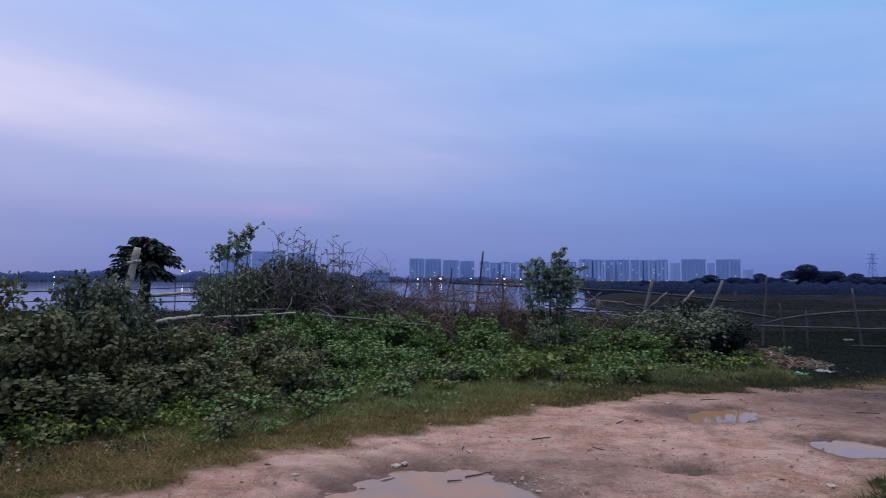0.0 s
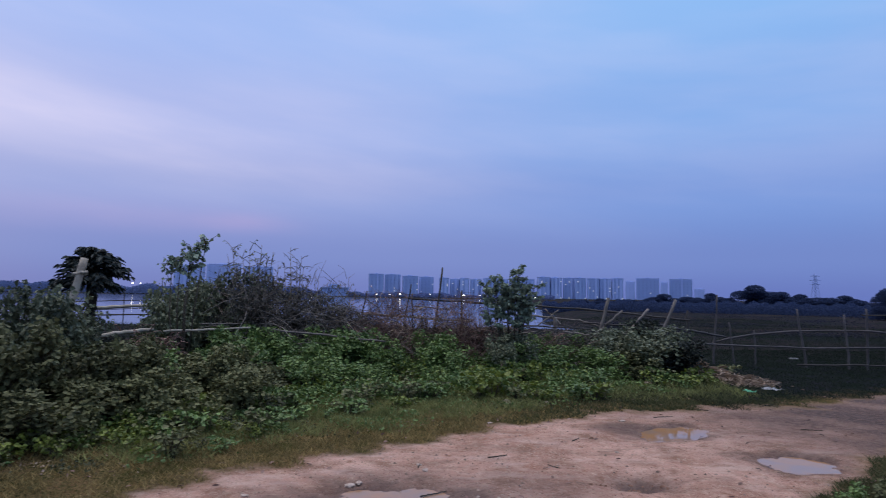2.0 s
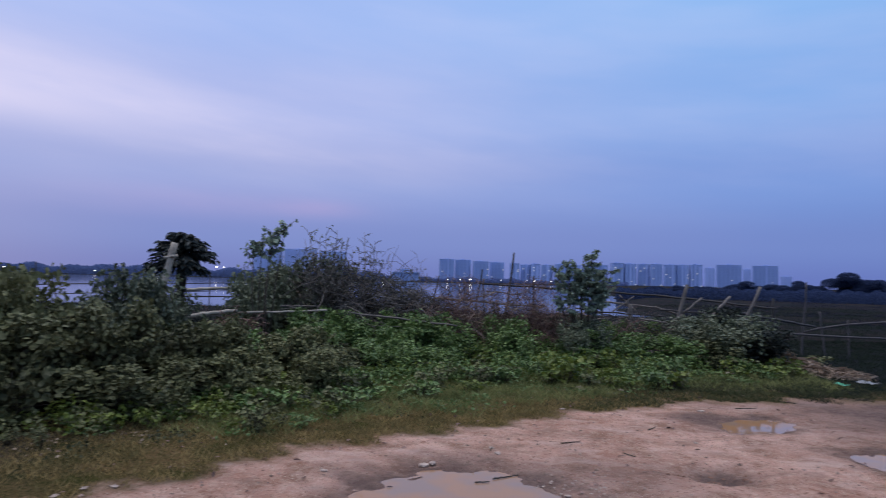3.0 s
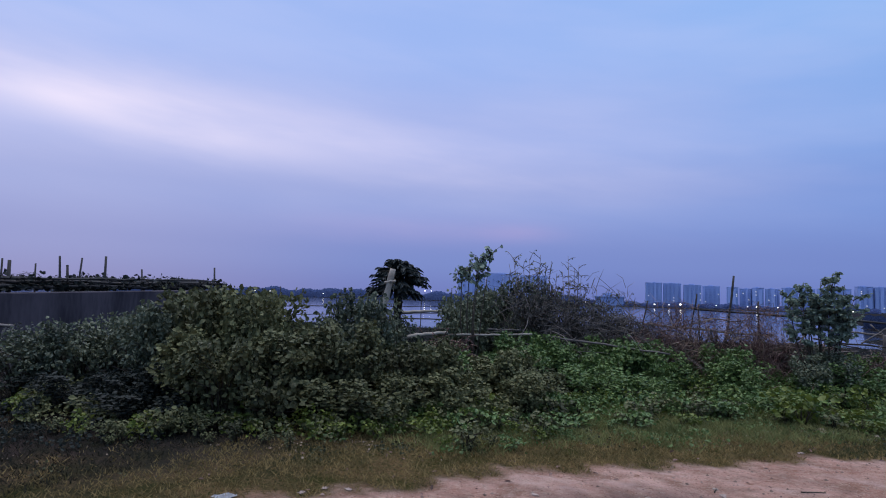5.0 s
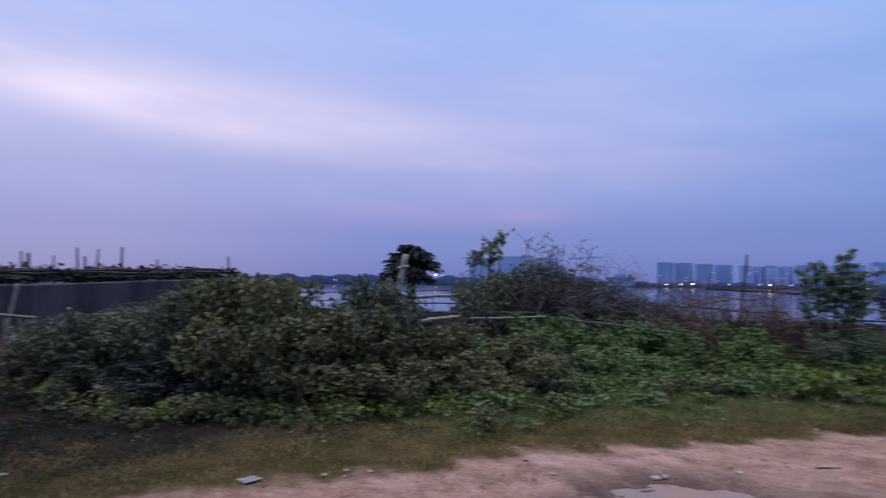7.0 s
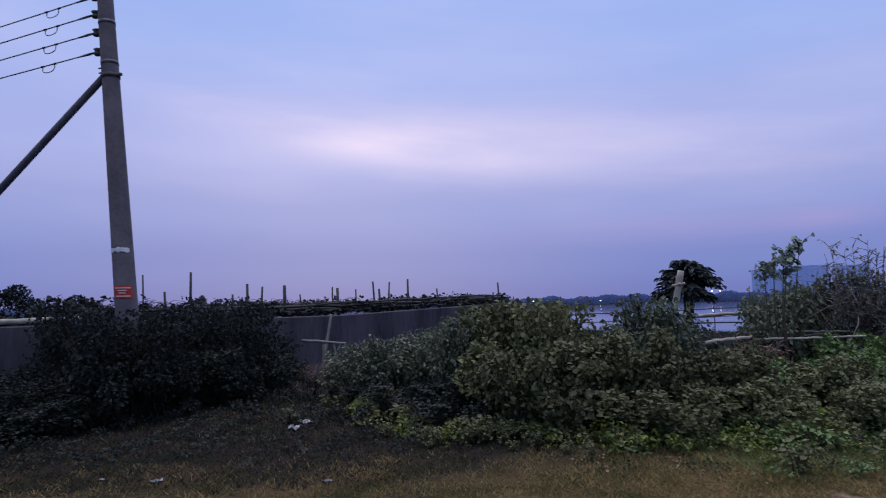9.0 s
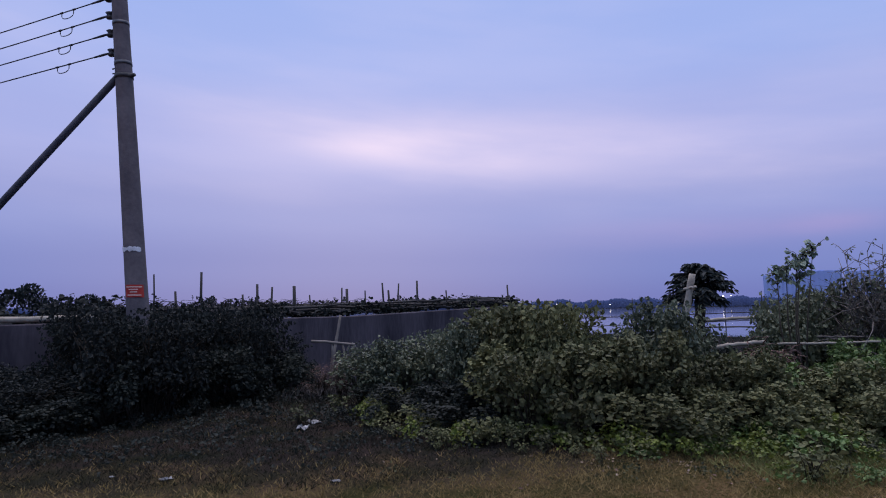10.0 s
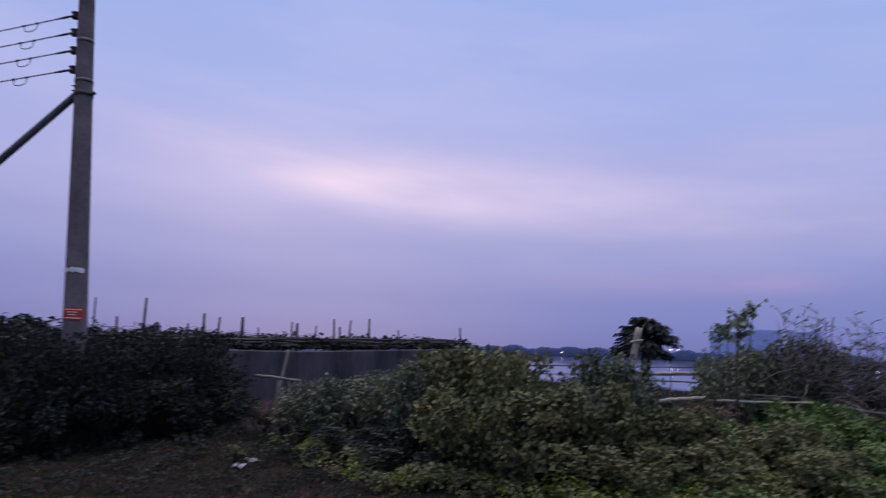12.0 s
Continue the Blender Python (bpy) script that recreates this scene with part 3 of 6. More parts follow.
verge = side_of(gpts, NEAR_VERGE) + 0.16 * wave(gpts, 0.6, 2) + 0.08 * wave(gpts, 0.15, 7)
dirt_mask = np.clip(0.5 - edge / 0.35, 0, 1) * np.clip(0.5 + verge / 0.3, 0, 1)
_, pq = puddle_depth(gpts)
wet_dim_mask = np.clip((2.0 - pq + 0.35 * wave(gpts, 0.3, 3)) / 0.95, 0, 1) * 0.85
wet_dim_mask = np.maximum(wet_dim_mask, 0.8 * np.exp(-(((gpts[:, 0] - 2.85) / 0.55) ** 2 + ((gpts[:, 1] - 7.65) / 0.38) ** 2) ** 2))
wet_dim_mask = np.maximum(wet_dim_mask, 0.45 * np.exp(-(((gpts[:, 0] - 1.2) / 0.7) ** 2 + ((gpts[:, 1] - 5.3) / 0.5) ** 2)))
# damp soil on the right, with lens falloff painted in as extra darkness
damp_falloff = np.clip((gpts[:, 0] + 0.35 * (gpts[:, 1] - 7.0) - 2.7 + 0.5 * wave(gpts, 1.3, 6)) / 2.4, 0, 1) * np.clip(0.95 + 0.3 * wave(gpts, 0.9, 2), 0, 1)
wet_dim_mask = np.maximum(wet_dim_mask, (0.60 + 0.40 * np.clip((gpts[:, 0] - 3.6) / 2.5, 0, 1)) * damp_falloff * dirt_mask)
wet_dim_mask = np.maximum(wet_dim_mask, 0.95 * np.exp(-(((gpts[:, 0] - 2.15) / 0.30) ** 2 + ((gpts[:, 1] - 5.45) / 0.22) ** 2) ** 1.5))
# falloff of light to the left, painted into the verge soil
left_falloff = 0.85 * np.clip((-gpts[:, 0] - 2.4) / 2.2, 0, 1) * np.clip((side_of(gpts, ROAD_EDGE) + 0.3 + 0.5 * wave(gpts, 0.7, 5) + 0.25 * wave(gpts, 0.2, 6)) / 2.2, 0, 1)
field_dim_mask = np.clip((side_of(gpts, ROAD_EDGE) - np.interp(gpts[:, 0], [2.0, 5.0], [4.0, -0.05]) + 0.3 * wave(gpts, 0.7, 3)) / np.interp(gpts[:, 0], [2.0, 5.0], [3.0, 0.8]), 0, 1)
# the field tone also serves as the painted darkness on the left
field_dim_mask = np.maximum(np.maximum(field_dim_mask, left_falloff), 0.6 * np.clip(-verge / 0.4, 0, 1))
for key, values in (("dirt", dirt_mask), ("wet_dim", wet_dim_mask), ("field", field_dim_mask)):
    ground_mesh.attributes.new(key, "FLOAT", "POINT").data.foreach_set("value", values.astype(np.float32))
tagged(new("ground", ground_mesh), "rutted pinkish dirt track with grassy verges and dark field", "ground", kind="structure")


def ground_z(x, y):
    return float(heights(np.array([[x, y]]))[0])


lake_pts = np.array([(-1400, 20, -0.9), (140, 20, -0.9), (140, 760, -0.9), (-1400, 760, -0.9)], float)
tagged(new("water", mesh_from("water", lake_pts, [(0, 1, 2, 3)], M_WATER)), "still lake reflecting the lavender dusk sky", "lake", kind="structure")


def puddle(k):
    (cx, cy), rx, ry, turn, depth = PUDDLES[k]
    m = max(rx, ry) * 1.6
    n = 40
    u = np.linspace(-m, m, n)
    X, Y = np.meshgrid(cx + u, cy + u)
    v = np.column_stack([X.ravel() - cx, Y.ravel() - cy, np.zeros(n * n)])
    i = np.arange(n * n).reshape(n, n)
    q = np.stack([i[:-1, :-1], i[:-1, 1:], i[1:, 1:], i[1:, :-1]], -1).reshape(-1, 4)
    wetness = (np.column_stack([X.ravel(), Y.ravel()]))
    deep = heights(wetness) < WATER_Z + 0.02
    q = q[deep[q].any(1)]
    used = np.unique(q)
    remap = np.zeros(n * n, int)
    remap[used] = np.arange(len(used))
    ob = new("puddle", mesh_from("puddle", v[used], remap[q], M_PUDDLE))
    ob.location = (cx, cy, WATER_Z)
    return tagged(ob, "shallow puddle of muddy brown water on the dirt track", "puddle", "puddles", "structure")


for k in range(len(PUDDLES)):
    puddle(k)


# ---- far shore, towers, pylon ----
def far_woods(name, az0, az1, d0, d1, low, high, count, leaf, mat, label, seed, bumps, kind="stuff"):
    """A belt of distant trees, crowns of many heights side by side."""
    rng = np.random.default_rng(seed)
    az = rng.uniform(az0, az1, count)
    d = rng.uniform(d0, d1, count)
    top = low + (high - low) * np.clip(0.5 + 0.5 * np.sin(az * bumps + 1.7 * np.sin(az * bumps * 0.37)) * 0.7 + 0.35 * np.sin(az * bumps * 2.9 + 1), 0, 1)
    a = np.radians(az)
    p = np.column_stack([-np.sin(a) * d, np.cos(a) * d, d])
    if d0 < 90:
        top = low + (high - low) * np.clip(0.5 + 0.5 * wave(p, 5.0, seed) + 0.4 * wave(p, 1.7, seed + 3), 0, 1)
    p[:, 2] = -0.6 + top * rng.random(count)
    tip = rng.normal(0, 1, (count, 3))
    ob = new(name, leaves(name, p, tip, leaf * rng.uniform(0.6, 1.4, count), mat, rng, 1.6, (CARD, CARD_F)))
    return tagged(ob, label, "trees", kind=kind)


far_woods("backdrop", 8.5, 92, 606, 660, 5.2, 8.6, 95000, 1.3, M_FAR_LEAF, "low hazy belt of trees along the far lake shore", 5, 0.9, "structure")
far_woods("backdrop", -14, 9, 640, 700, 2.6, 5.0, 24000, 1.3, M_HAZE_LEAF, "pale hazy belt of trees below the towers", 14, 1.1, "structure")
far_woods("field_scrub", -46, -19.5, 95, 150, 1.5, 2.1, 130000, 0.17, M_FIELD_TREE_HAZED, "dark scrub at the back of the field", 6, 2.2)
far_woods("field_scrub", -20, -13.0, 95, 150, 0.9, 1.5, 60000, 0.17, M_FIELD_TREE_HAZED, "low dark scrub along the lake end of the field", 7, 2.6)
far_woods("near_scrub", -44, -18.5, 30, 98, 0.12, 0.45, 130000, 0.08, M_SCRUB_HAZED, "dark weeds across the fenced field", 8, 3.0)


def box_arrays(x0, x1, y0, y1, z0, z1, start):
    v = [(x0, y0, z0), (x1, y0, z0), (x1, y1, z0), (x0, y1, z0), (x0, y0, z1), (x1, y0, z1), (x1, y1, z1), (x0, y1, z1)]
    f = [(0, 3, 2, 1), (4, 5, 6, 7), (0, 1, 5, 4), (1, 2, 6, 5), (2, 3, 7, 6), (3, 0, 4, 7)]
    return v, [tuple(i + start for i in q) for q in f]


def boxes(name, list_of_boxes, mat):
    verts, faces = [], []
    for b in list_of_boxes:
        v, f = box_arrays(*b, len(verts))
        verts += v
        faces += f
    return mesh_from(name, verts, faces, mat)


def apartment_tower(az, width, depth, height, d, seed, lit, label, pale=0.5, turn=0.0, wall_mat=M_TOWER, glass=M_TOWER_GLASS):
    """A high-rise: core, projecting bays, slab lines, window bands, parapet and roof tank; it faces the lake."""
    rr = random.Random(seed)
    at = spot(az, d, -0.5)
    thing = base("apartment_tower", at, label, "building", "lakeside towers", radians(az) + turn)
    w = width / 2
    part("wall", boxes("wall", [(-w, w, 0, depth, 0, height)], wall_mat), thing)
    bays = max(2, int(width / 7))
    step = width / bays
    floors = int(height / 3.1)
    for k in range(bays):
        x0 = -w + k * step + step * 0.12
        x1 = x0 + step * (0.42 if rr.random() < 0.7 else 0.6)
        part("bay", boxes("bay", [(x0, x1, -1.4, 0.1, 0, height - rr.choice((0, 0, 3.1)))], M_TOWER_PALE if rr.random() < pale else wall_mat), thing)
    bands = []
    for f in range(1, floors):
        for k in range(bays):
            x0 = -w + k * step + step * 0.60
            bands.append((x0, x0 + step * 0.34, -0.12, 0.02, f * 3.1 - 2.0, f * 3.1 - 0.5))
    tagged(part("glazing", boxes("glazing", bands, glass), thing), kind="stuff")
    part("parapet", boxes("parapet", [(-w - 0.3, w + 0.3, -0.3, depth + 0.3, height, height + 1.2)], wall_mat), thing)
    part("roof_tank", boxes("roof_tank", [(-w * 0.3 + rr.uniform(-3, 3), w * 0.2, depth * 0.3, depth * 0.6, height, height + 2.6)], wall_mat), thing)
    for k in range(lit):
        b = rr.choice(bands)
        part("lit_window", boxes("lit_window", [(b[0], b[0] + 1.7, -1.65, -1.5, b[4], b[4] + 1.6)], M_LIT), thing, "window lit from inside")
    return thing


TOWER_D = 1300.0
M_PER_DEG = TOWER_D * math.pi / 180
# start and end in degrees, height angle, number of towers, share of pale bays, lit windows
ROWS = [(3.12, 0.27, 1.93, 2, 0.15, 2), (-0.05, -2.94, 1.74, 2, 0.3, 2), (-3.4, -7.2, 1.62, 4, 0.6, 2), (-7.5, -12.3, 1.66, 4, 0.5, 2),
        (-12.6, -20.16, 1.82, 7, 0.6, 3), (-21.15, -23.2, 1.83, 1, 0.3, 1), (-23.9, -25.9, 1.79, 1, 0.35, 1)]
count = 0
for a0, a1, el, n, pale, lit in ROWS:
    each = (a0 - a1) / n
    for k in range(n):
        az = a0 - (k + 0.5) * each
        rr = random.Random(50 + count)
        h = 0.5 + EYE.z + TOWER_D * math.tan(radians(el + (rr.uniform(-0.05, 0.03) if n > 1 else 0)))
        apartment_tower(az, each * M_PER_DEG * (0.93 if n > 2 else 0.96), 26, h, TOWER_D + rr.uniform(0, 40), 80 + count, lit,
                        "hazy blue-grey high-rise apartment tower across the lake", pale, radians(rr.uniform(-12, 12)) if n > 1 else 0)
        count += 1
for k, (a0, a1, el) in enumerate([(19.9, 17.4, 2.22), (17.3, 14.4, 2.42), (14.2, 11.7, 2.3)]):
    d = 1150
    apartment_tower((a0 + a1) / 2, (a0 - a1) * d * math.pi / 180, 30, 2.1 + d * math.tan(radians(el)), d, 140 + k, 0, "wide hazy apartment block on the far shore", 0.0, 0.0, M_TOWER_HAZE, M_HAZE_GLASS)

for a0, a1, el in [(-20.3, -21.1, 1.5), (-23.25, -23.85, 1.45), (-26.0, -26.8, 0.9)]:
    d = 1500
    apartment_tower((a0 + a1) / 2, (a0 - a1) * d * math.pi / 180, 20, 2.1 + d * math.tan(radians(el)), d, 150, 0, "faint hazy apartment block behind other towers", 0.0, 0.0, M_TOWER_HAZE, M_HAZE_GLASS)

low_house = base("lakeside_pavilion", spot(6.2, 640, -0.5), "low flat-roofed pavilion on the far shore", "building", "", radians(6.2))
part("wall", boxes("wall", [(-14, 14, 0, 10, 0, 8.4)], M_TOWER), low_house)
part("roof", boxes("roof", [(-15, 15, -1, 11, 8.4, 9.4), (-6, 3, 2, 7, 9.4, 12.6)], M_TOWER), low_house)
for k in range(5):
    part("window", boxes("window", [(-12 + k * 5, -9 + k * 5, -0.15, 0.02, 2.5, 5.5)], M_TOWER_GLASS), low_house)


def shore_lamp(az, d, el, size):
    top = EYE.z + d * math.tan(radians(el))
    thing = base("shore_lamp", spot(az, d, -0.6), "lit street lamp on the far lake shore", "street lamp", "shore lamps")
    part("post", tube("post", [(0, 0, 0), (0, 0, top + 0.6)], [0.14, 0.09], M_STEEL, 6), thing)
    bm = bmesh.new()
    bmesh.ops.create_icosphere(bm, subdivisions=1, radius=size)
    bmesh.ops.scale(bm, vec=(1.2, 1.2, 0.7), verts=bm.verts)
    bmesh.ops.translate(bm, vec=(0, 0, top + 0.6), verts=bm.verts)
    part("lamp_head", from_bm("lamp_head", bm, M_LAMP), thing, "glowing white lamp head")


for az, el, size in [(38.3, 0.2, 0.7), (37.0, 0.2, 0.5), (32.3, 0.1, 0.6), (27.6, 0.45, 0.9), (23.0, 0.66, 1.0), (22.4, 0.66, 0.6), (8.3, 0.1, 1.0),
                     (2.35, 0.05, 0.8), (1.16, 0.05, 0.6), (0.22, 0.1, 1.3), (-2.6, 0.1, 0.5), (-5.0, 0.08, 0.6), (-5.7, 0.08, 1.2), (-7.2, 0.08, 0.6), (-12.3, -0.05, 1.1)]:
    shore_lamp(az, 604.0 if az > -8 else 560.0, el, size * 0.72)


def pylon(at, h):
    """A lattice pylon: four legs, cross bracing and three arms."""
    thing = base("transmission_pylon", at, "distant lattice steel transmission pylon behind trees", "pylon")

    def half(z):
        return 4.2 * (1 - z / h) ** 1.2 + 0.7

    for sx in (-1, 1):
        for sy in (-1, 1):
            pts = [(sx * half(z), sy * half(z), z) for z in np.linspace(0, h, 6)]
            part("leg", tube("leg", pts, [0.22] * 6, M_PYLON, 4), thing)
    lines = []
    zs = np.linspace(0, h * 0.95, 9)
    for a, b in zip(zs[:-1], zs[1:]):
        for s in (-1, 1):
            lines.append(([(-half(a), s * half(a), a), (half(b), s * half(b), b)], [0.13, 0.13]))
            lines.append(([(half(a), s * half(a), a), (-half(b), s * half(b), b)], [0.2, 0.2]))
    part("bracing", tubes("bracing", lines, M_PYLON, 4), thing)
    for z, reach in ((h * 0.62, 7.5), (h * 0.76, 8.5), (h * 0.90, 6.5)):
        part("cross_arm", tubes("cross_arm", [([(-reach, 0, z), (0, 0, z + 1.6), (reach, 0, z)], [0.25, 0.35, 0.25]), ([(-reach, 0, z), (reach, 0, z)], [0.25, 0.25])], M_PYLON, 4), thing)


pylon(spot(-34.95, 1000, -0.6), 42.0)


# ---- trees ----
def tree_variant(name, seed, height, spread, n, leaf, mat, label, trunk_r, crown_low=0.25, group="", dome=False):
    """A tapered trunk, forking limbs and a crown of leaf clumps with gaps."""
    rng = np.random.default_rng(seed)
    rr = random.Random(seed)
    thing = base(name, (0, 0, 0), label, "tree", group)
    part("trunk", tube("trunk", [(0, 0, -0.1), (0.05 * spread, 0, height * 0.25), (-0.03 * spread, 0.04 * spread, height * 0.6)], [trunk_r, trunk_r * 0.75, trunk_r * 0.35], M_STEM, 8), thing)
    lobes, limbs = [], []
    for k in range(16):
        a, q = rr.uniform(0, 6.283), spread * rr.uniform(0.15, 0.82)
        z = height * (crown_low + (1 - crown_low) * rr.uniform(0.12, 0.86) * (1 - 0.35 * (q / spread) ** 2))
        s = rr.uniform(0.20, 0.38)
        if dome:
            z, s = height * (0.12 + 0.66 * rr.random()) * (1 - 0.5 * (q / spread) ** 2), rr.uniform(0.32, 0.48)
        c = (q * math.cos(a), q * math.sin(a), z)
        lobes.append((*c, spread * s, spread * s, height * (1 - crown_low) * s * 0.55))
        o = Vector((0, 0, height * rr.uniform(0.2, 0.5)))
        limbs.append(([o, o.lerp(Vector(c), 0.55) + Vector((0, 0, 0.04 * height)), Vector(c)], [trunk_r * 0.4, trunk_r * 0.25, trunk_r * 0.08]))
    tagged(part("limb_tangle", tubes("limb_tangle", limbs, M_STEM), thing), kind="stuff")
    p, d = shell_points(rng, lobes, n, 0.45)
    part("crown", leaves("crown", p, d + rng.normal(0, 0.7, p.shape), leaf * rng.uniform(0.6, 1.4, len(p)), mat, rng, 1.2, (CARD, CARD_F)), thing)
    return thing


FIELD = "trees at the back of the field"
tree_a = tree_variant("tree", 31, 5.0, 3.4, 20000, 0.17, M_FIELD_TREE_HAZED, "dark round-crowned tree beyond the field", 0.28, 0.05, FIELD, True)
tree_b = tree_variant("tree", 37, 5.0, 4.4, 20000, 0.18, M_FIELD_TREE_HAZED, "dark spreading tree beyond the field", 0.30, 0.05, FIELD, True)
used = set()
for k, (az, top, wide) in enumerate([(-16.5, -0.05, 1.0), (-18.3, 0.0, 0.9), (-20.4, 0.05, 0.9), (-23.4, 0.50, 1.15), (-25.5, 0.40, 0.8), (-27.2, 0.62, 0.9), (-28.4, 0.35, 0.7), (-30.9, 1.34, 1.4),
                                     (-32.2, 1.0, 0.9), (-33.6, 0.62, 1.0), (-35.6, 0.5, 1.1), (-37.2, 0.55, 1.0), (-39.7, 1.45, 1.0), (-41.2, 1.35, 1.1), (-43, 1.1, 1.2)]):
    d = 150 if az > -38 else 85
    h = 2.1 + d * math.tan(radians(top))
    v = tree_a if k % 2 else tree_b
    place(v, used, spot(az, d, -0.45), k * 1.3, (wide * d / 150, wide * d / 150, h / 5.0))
edge_tree = tree_variant("tree", 41, 5.2, 2.6, 11000, 0.13, M_TREE_LEAF, "dark leafy tree beside the fenced field", 0.16, 0.10)
set_at(edge_tree, spot(-45.9, 26, -0.3), 0.4, (1.2, 1.2, 1.06))
used = set()
back_tree = tree_variant("tree", 43, 3.0, 1.9, 3200, 0.12, M_TREE_LEAF, "dark low tree growing behind the concrete wall", 0.09, 0.1, "trees behind the wall")
for az, d, h, w in [(86, 33, 2.8, 1.2), (81.0, 34, 3.05, 0.95), (77.8, 36, 2.6, 0.9), (73.5, 40, 2.1, 1.3), (68.0, 42, 2.65, 0.45), (64.5, 44, 2.1, 1.5), (58.5, 48, 2.0, 1.7), (52.0, 50, 2.0, 1.5), (46.0, 52, 2.0, 1.1)]:
    place(back_tree, used, spot(az, d, -0.4), az, (w, w, (h + 0.4) / 3.0))


# ---- bushes along the verge ----
def along(line, s):
    seg = np.hypot(*np.diff(line, axis=0).T)
    acc = np.concatenate([[0], np.cumsum(seg)])
    k = min(int(np.searchsorted(acc, s, "right")) - 1, len(seg) - 1)
    t = (s - acc[k]) / seg[k]
    d = (line[k + 1] - line[k]) / seg[k]
    return line[k] + t * (line[k + 1] - line[k]), np.array([-d[1], d[0]])


def length_of(line):
    return float(np.hypot(*np.diff(line, axis=0).T).sum())


olive = [bush_variant("bush", 65 + k, 1.0, 0.64, 1450, 0.066, M_LEAF_OLIVE, "olive-green bush with broad round leaves", width=1.1, droop=0.6, skin=800) for k in range(4)]
tall = [bush_variant("bush", 45 + k, 1.5, 0.74, 2100, 0.076, M_LEAF_OLIVE, "tall olive-green bush with broad round leaves", width=1.1, shoot_count=48, droop=0.6, skin=900) for k in range(3)]
broad = [bush_variant("bush", 60 + k, 1.0, 0.60, 1450, 0.056, M_LEAF, "green broad-leaved roadside bush with tangled shoots", width=1.0, droop=0.55, skin=600) for k in range(4)]
grey = [bush_variant("bush", 70 + k, 1.0, 0.60, 1450, 0.062, M_LEAF_GREY, "grey-green leafy bush overgrowing a bamboo fence", width=0.8, droop=0.4, skin=500) for k in range(3)]
dim = [bush_variant("bush", 76 + k, 1.0, 0.62, 1200, 0.062, M_LEAF_SHADE, "roadside bush with dense small leaves, shade painted into their green", width=0.9, droop=0.7, skin=600) for k in range(2)]
withered = [bush_variant("bush", 86 + k, 1.0, 0.62, 900, 0.050, M_DEAD, "withered reddish-brown bush against the bamboo fence", width=0.22, shoot_count=90, droop=0.2) for k in range(2)]
dry = [bush_variant("bush", 83 + k, 1.0, 0.66, 1500, 0.050, M_DRY_LEAF, "withered grey-brown bush overgrown with dead vines", width=0.5, shoot_count=90, droop=0.3, skin=900) for k in range(2)]
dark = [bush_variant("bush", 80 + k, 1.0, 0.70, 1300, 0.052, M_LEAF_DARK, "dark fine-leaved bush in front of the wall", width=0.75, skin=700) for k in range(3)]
# top of the hedge front by direction
TOP_AZ = np.array([-30, -27, -24, -19, -13, -6, 0, 5, 10, 18, 24, 27, 31, 36, 39, 41.5, 45, 50, 53, 55, 58])
TOP_Z = np.array([0.4, 0.62, 0.98, 1.05, 0.78, 0.70, 0.78, 0.88, 0.95, 0.98, 0.98, 1.10, 1.22, 1.32, 1.55, 1.50, 1.28, 1.20, 1.20, 1.10, 0.75])
rr = random.Random(9)
used = set()
total = length_of(BUSH_RIGHT)
for row, (offset, share) in enumerate([(0.25, 0.62), (0.7, 0.88), (1.25, 0.98), (1.9, 1.0)]):
    s = 0.1 * row
    while s < total:
        p, nrm = along(BUSH_RIGHT, s)
        q = p + nrm * (offset + rr.uniform(-0.15, 0.2))
        az = math.degrees(math.atan2(-q[0], q[1]))
        if (row == 0 and az < 12) or (row == 1 and az < 3 and rr.random() < 0.7) or (row == 2 and az < 0 and rr.random() < 0.35):
            s += 0.5
            continue
        if row < 2 and az > 16 and math.sin(az * 1.15) > 0.25:
            s += 0.45
            continue
        top = float(np.interp(az, TOP_AZ, TOP_Z)) * share * rr.uniform(0.62, 1.14)
        if az < 8:
            top *= (0.45, 0.6, 0.75, 0.95)[row]
        lush = rr.random() < float(np.interp(az, [-26, -18, -12, -4, 13, 17, 24, 34], [0.15, 0.4, 0.8, 0.95, 0.9, 0.5, 0.14, 0.02]))
        lush = lush and row > (1 if az > 13 else 0)
        v = rr.choice(broad if lush else (olive if az > 8 and rr.random() < 0.9 else grey))
        # leftwards the hedge changes to copies with painted-in shade
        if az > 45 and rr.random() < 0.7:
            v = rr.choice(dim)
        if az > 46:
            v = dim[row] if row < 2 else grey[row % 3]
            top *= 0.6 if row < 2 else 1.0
        if v in broad:
            top = min(top, 0.82)
        w = 0.85 * rr.uniform(0.85, 1.2)
        if top > 1.05 and az > 24 and v in olive:
            v, top = rr.choice(tall), top / 1.5
        place(v, used, (q[0], q[1], ground_z(*q)), rr.uniform(0, 6.28), (w, w, top))
        s += 0.52 * rr.uniform(0.85, 1.2)
total = length_of(BUSH_LEFT)
for row, (offset, share) in enumerate([(0.15, 0.62), (0.6, 0.98), (1.1, 1.08), (1.6, 1.1)]):
    s = 0.2 * row
    while s < total:
        p, nrm = along(BUSH_LEFT, s)
        q = p + nrm * (offset + rr.uniform(-0.1, 0.15))
        if q[0] > -11.75:
            top = 1.55 * share * rr.uniform(0.88, 1.05)
            az = math.degrees(math.atan2(-q[0], q[1]))
            if az > 78.8:
                top *= 0.5
            if az < 63.5:
                top *= 0.85
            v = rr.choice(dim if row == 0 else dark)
            place(v, used, (q[0], q[1], ground_z(*q)), rr.uniform(0, 6.28), (0.95, 0.95, top))
        s += 0.44 * rr.uniform(0.85, 1.2)

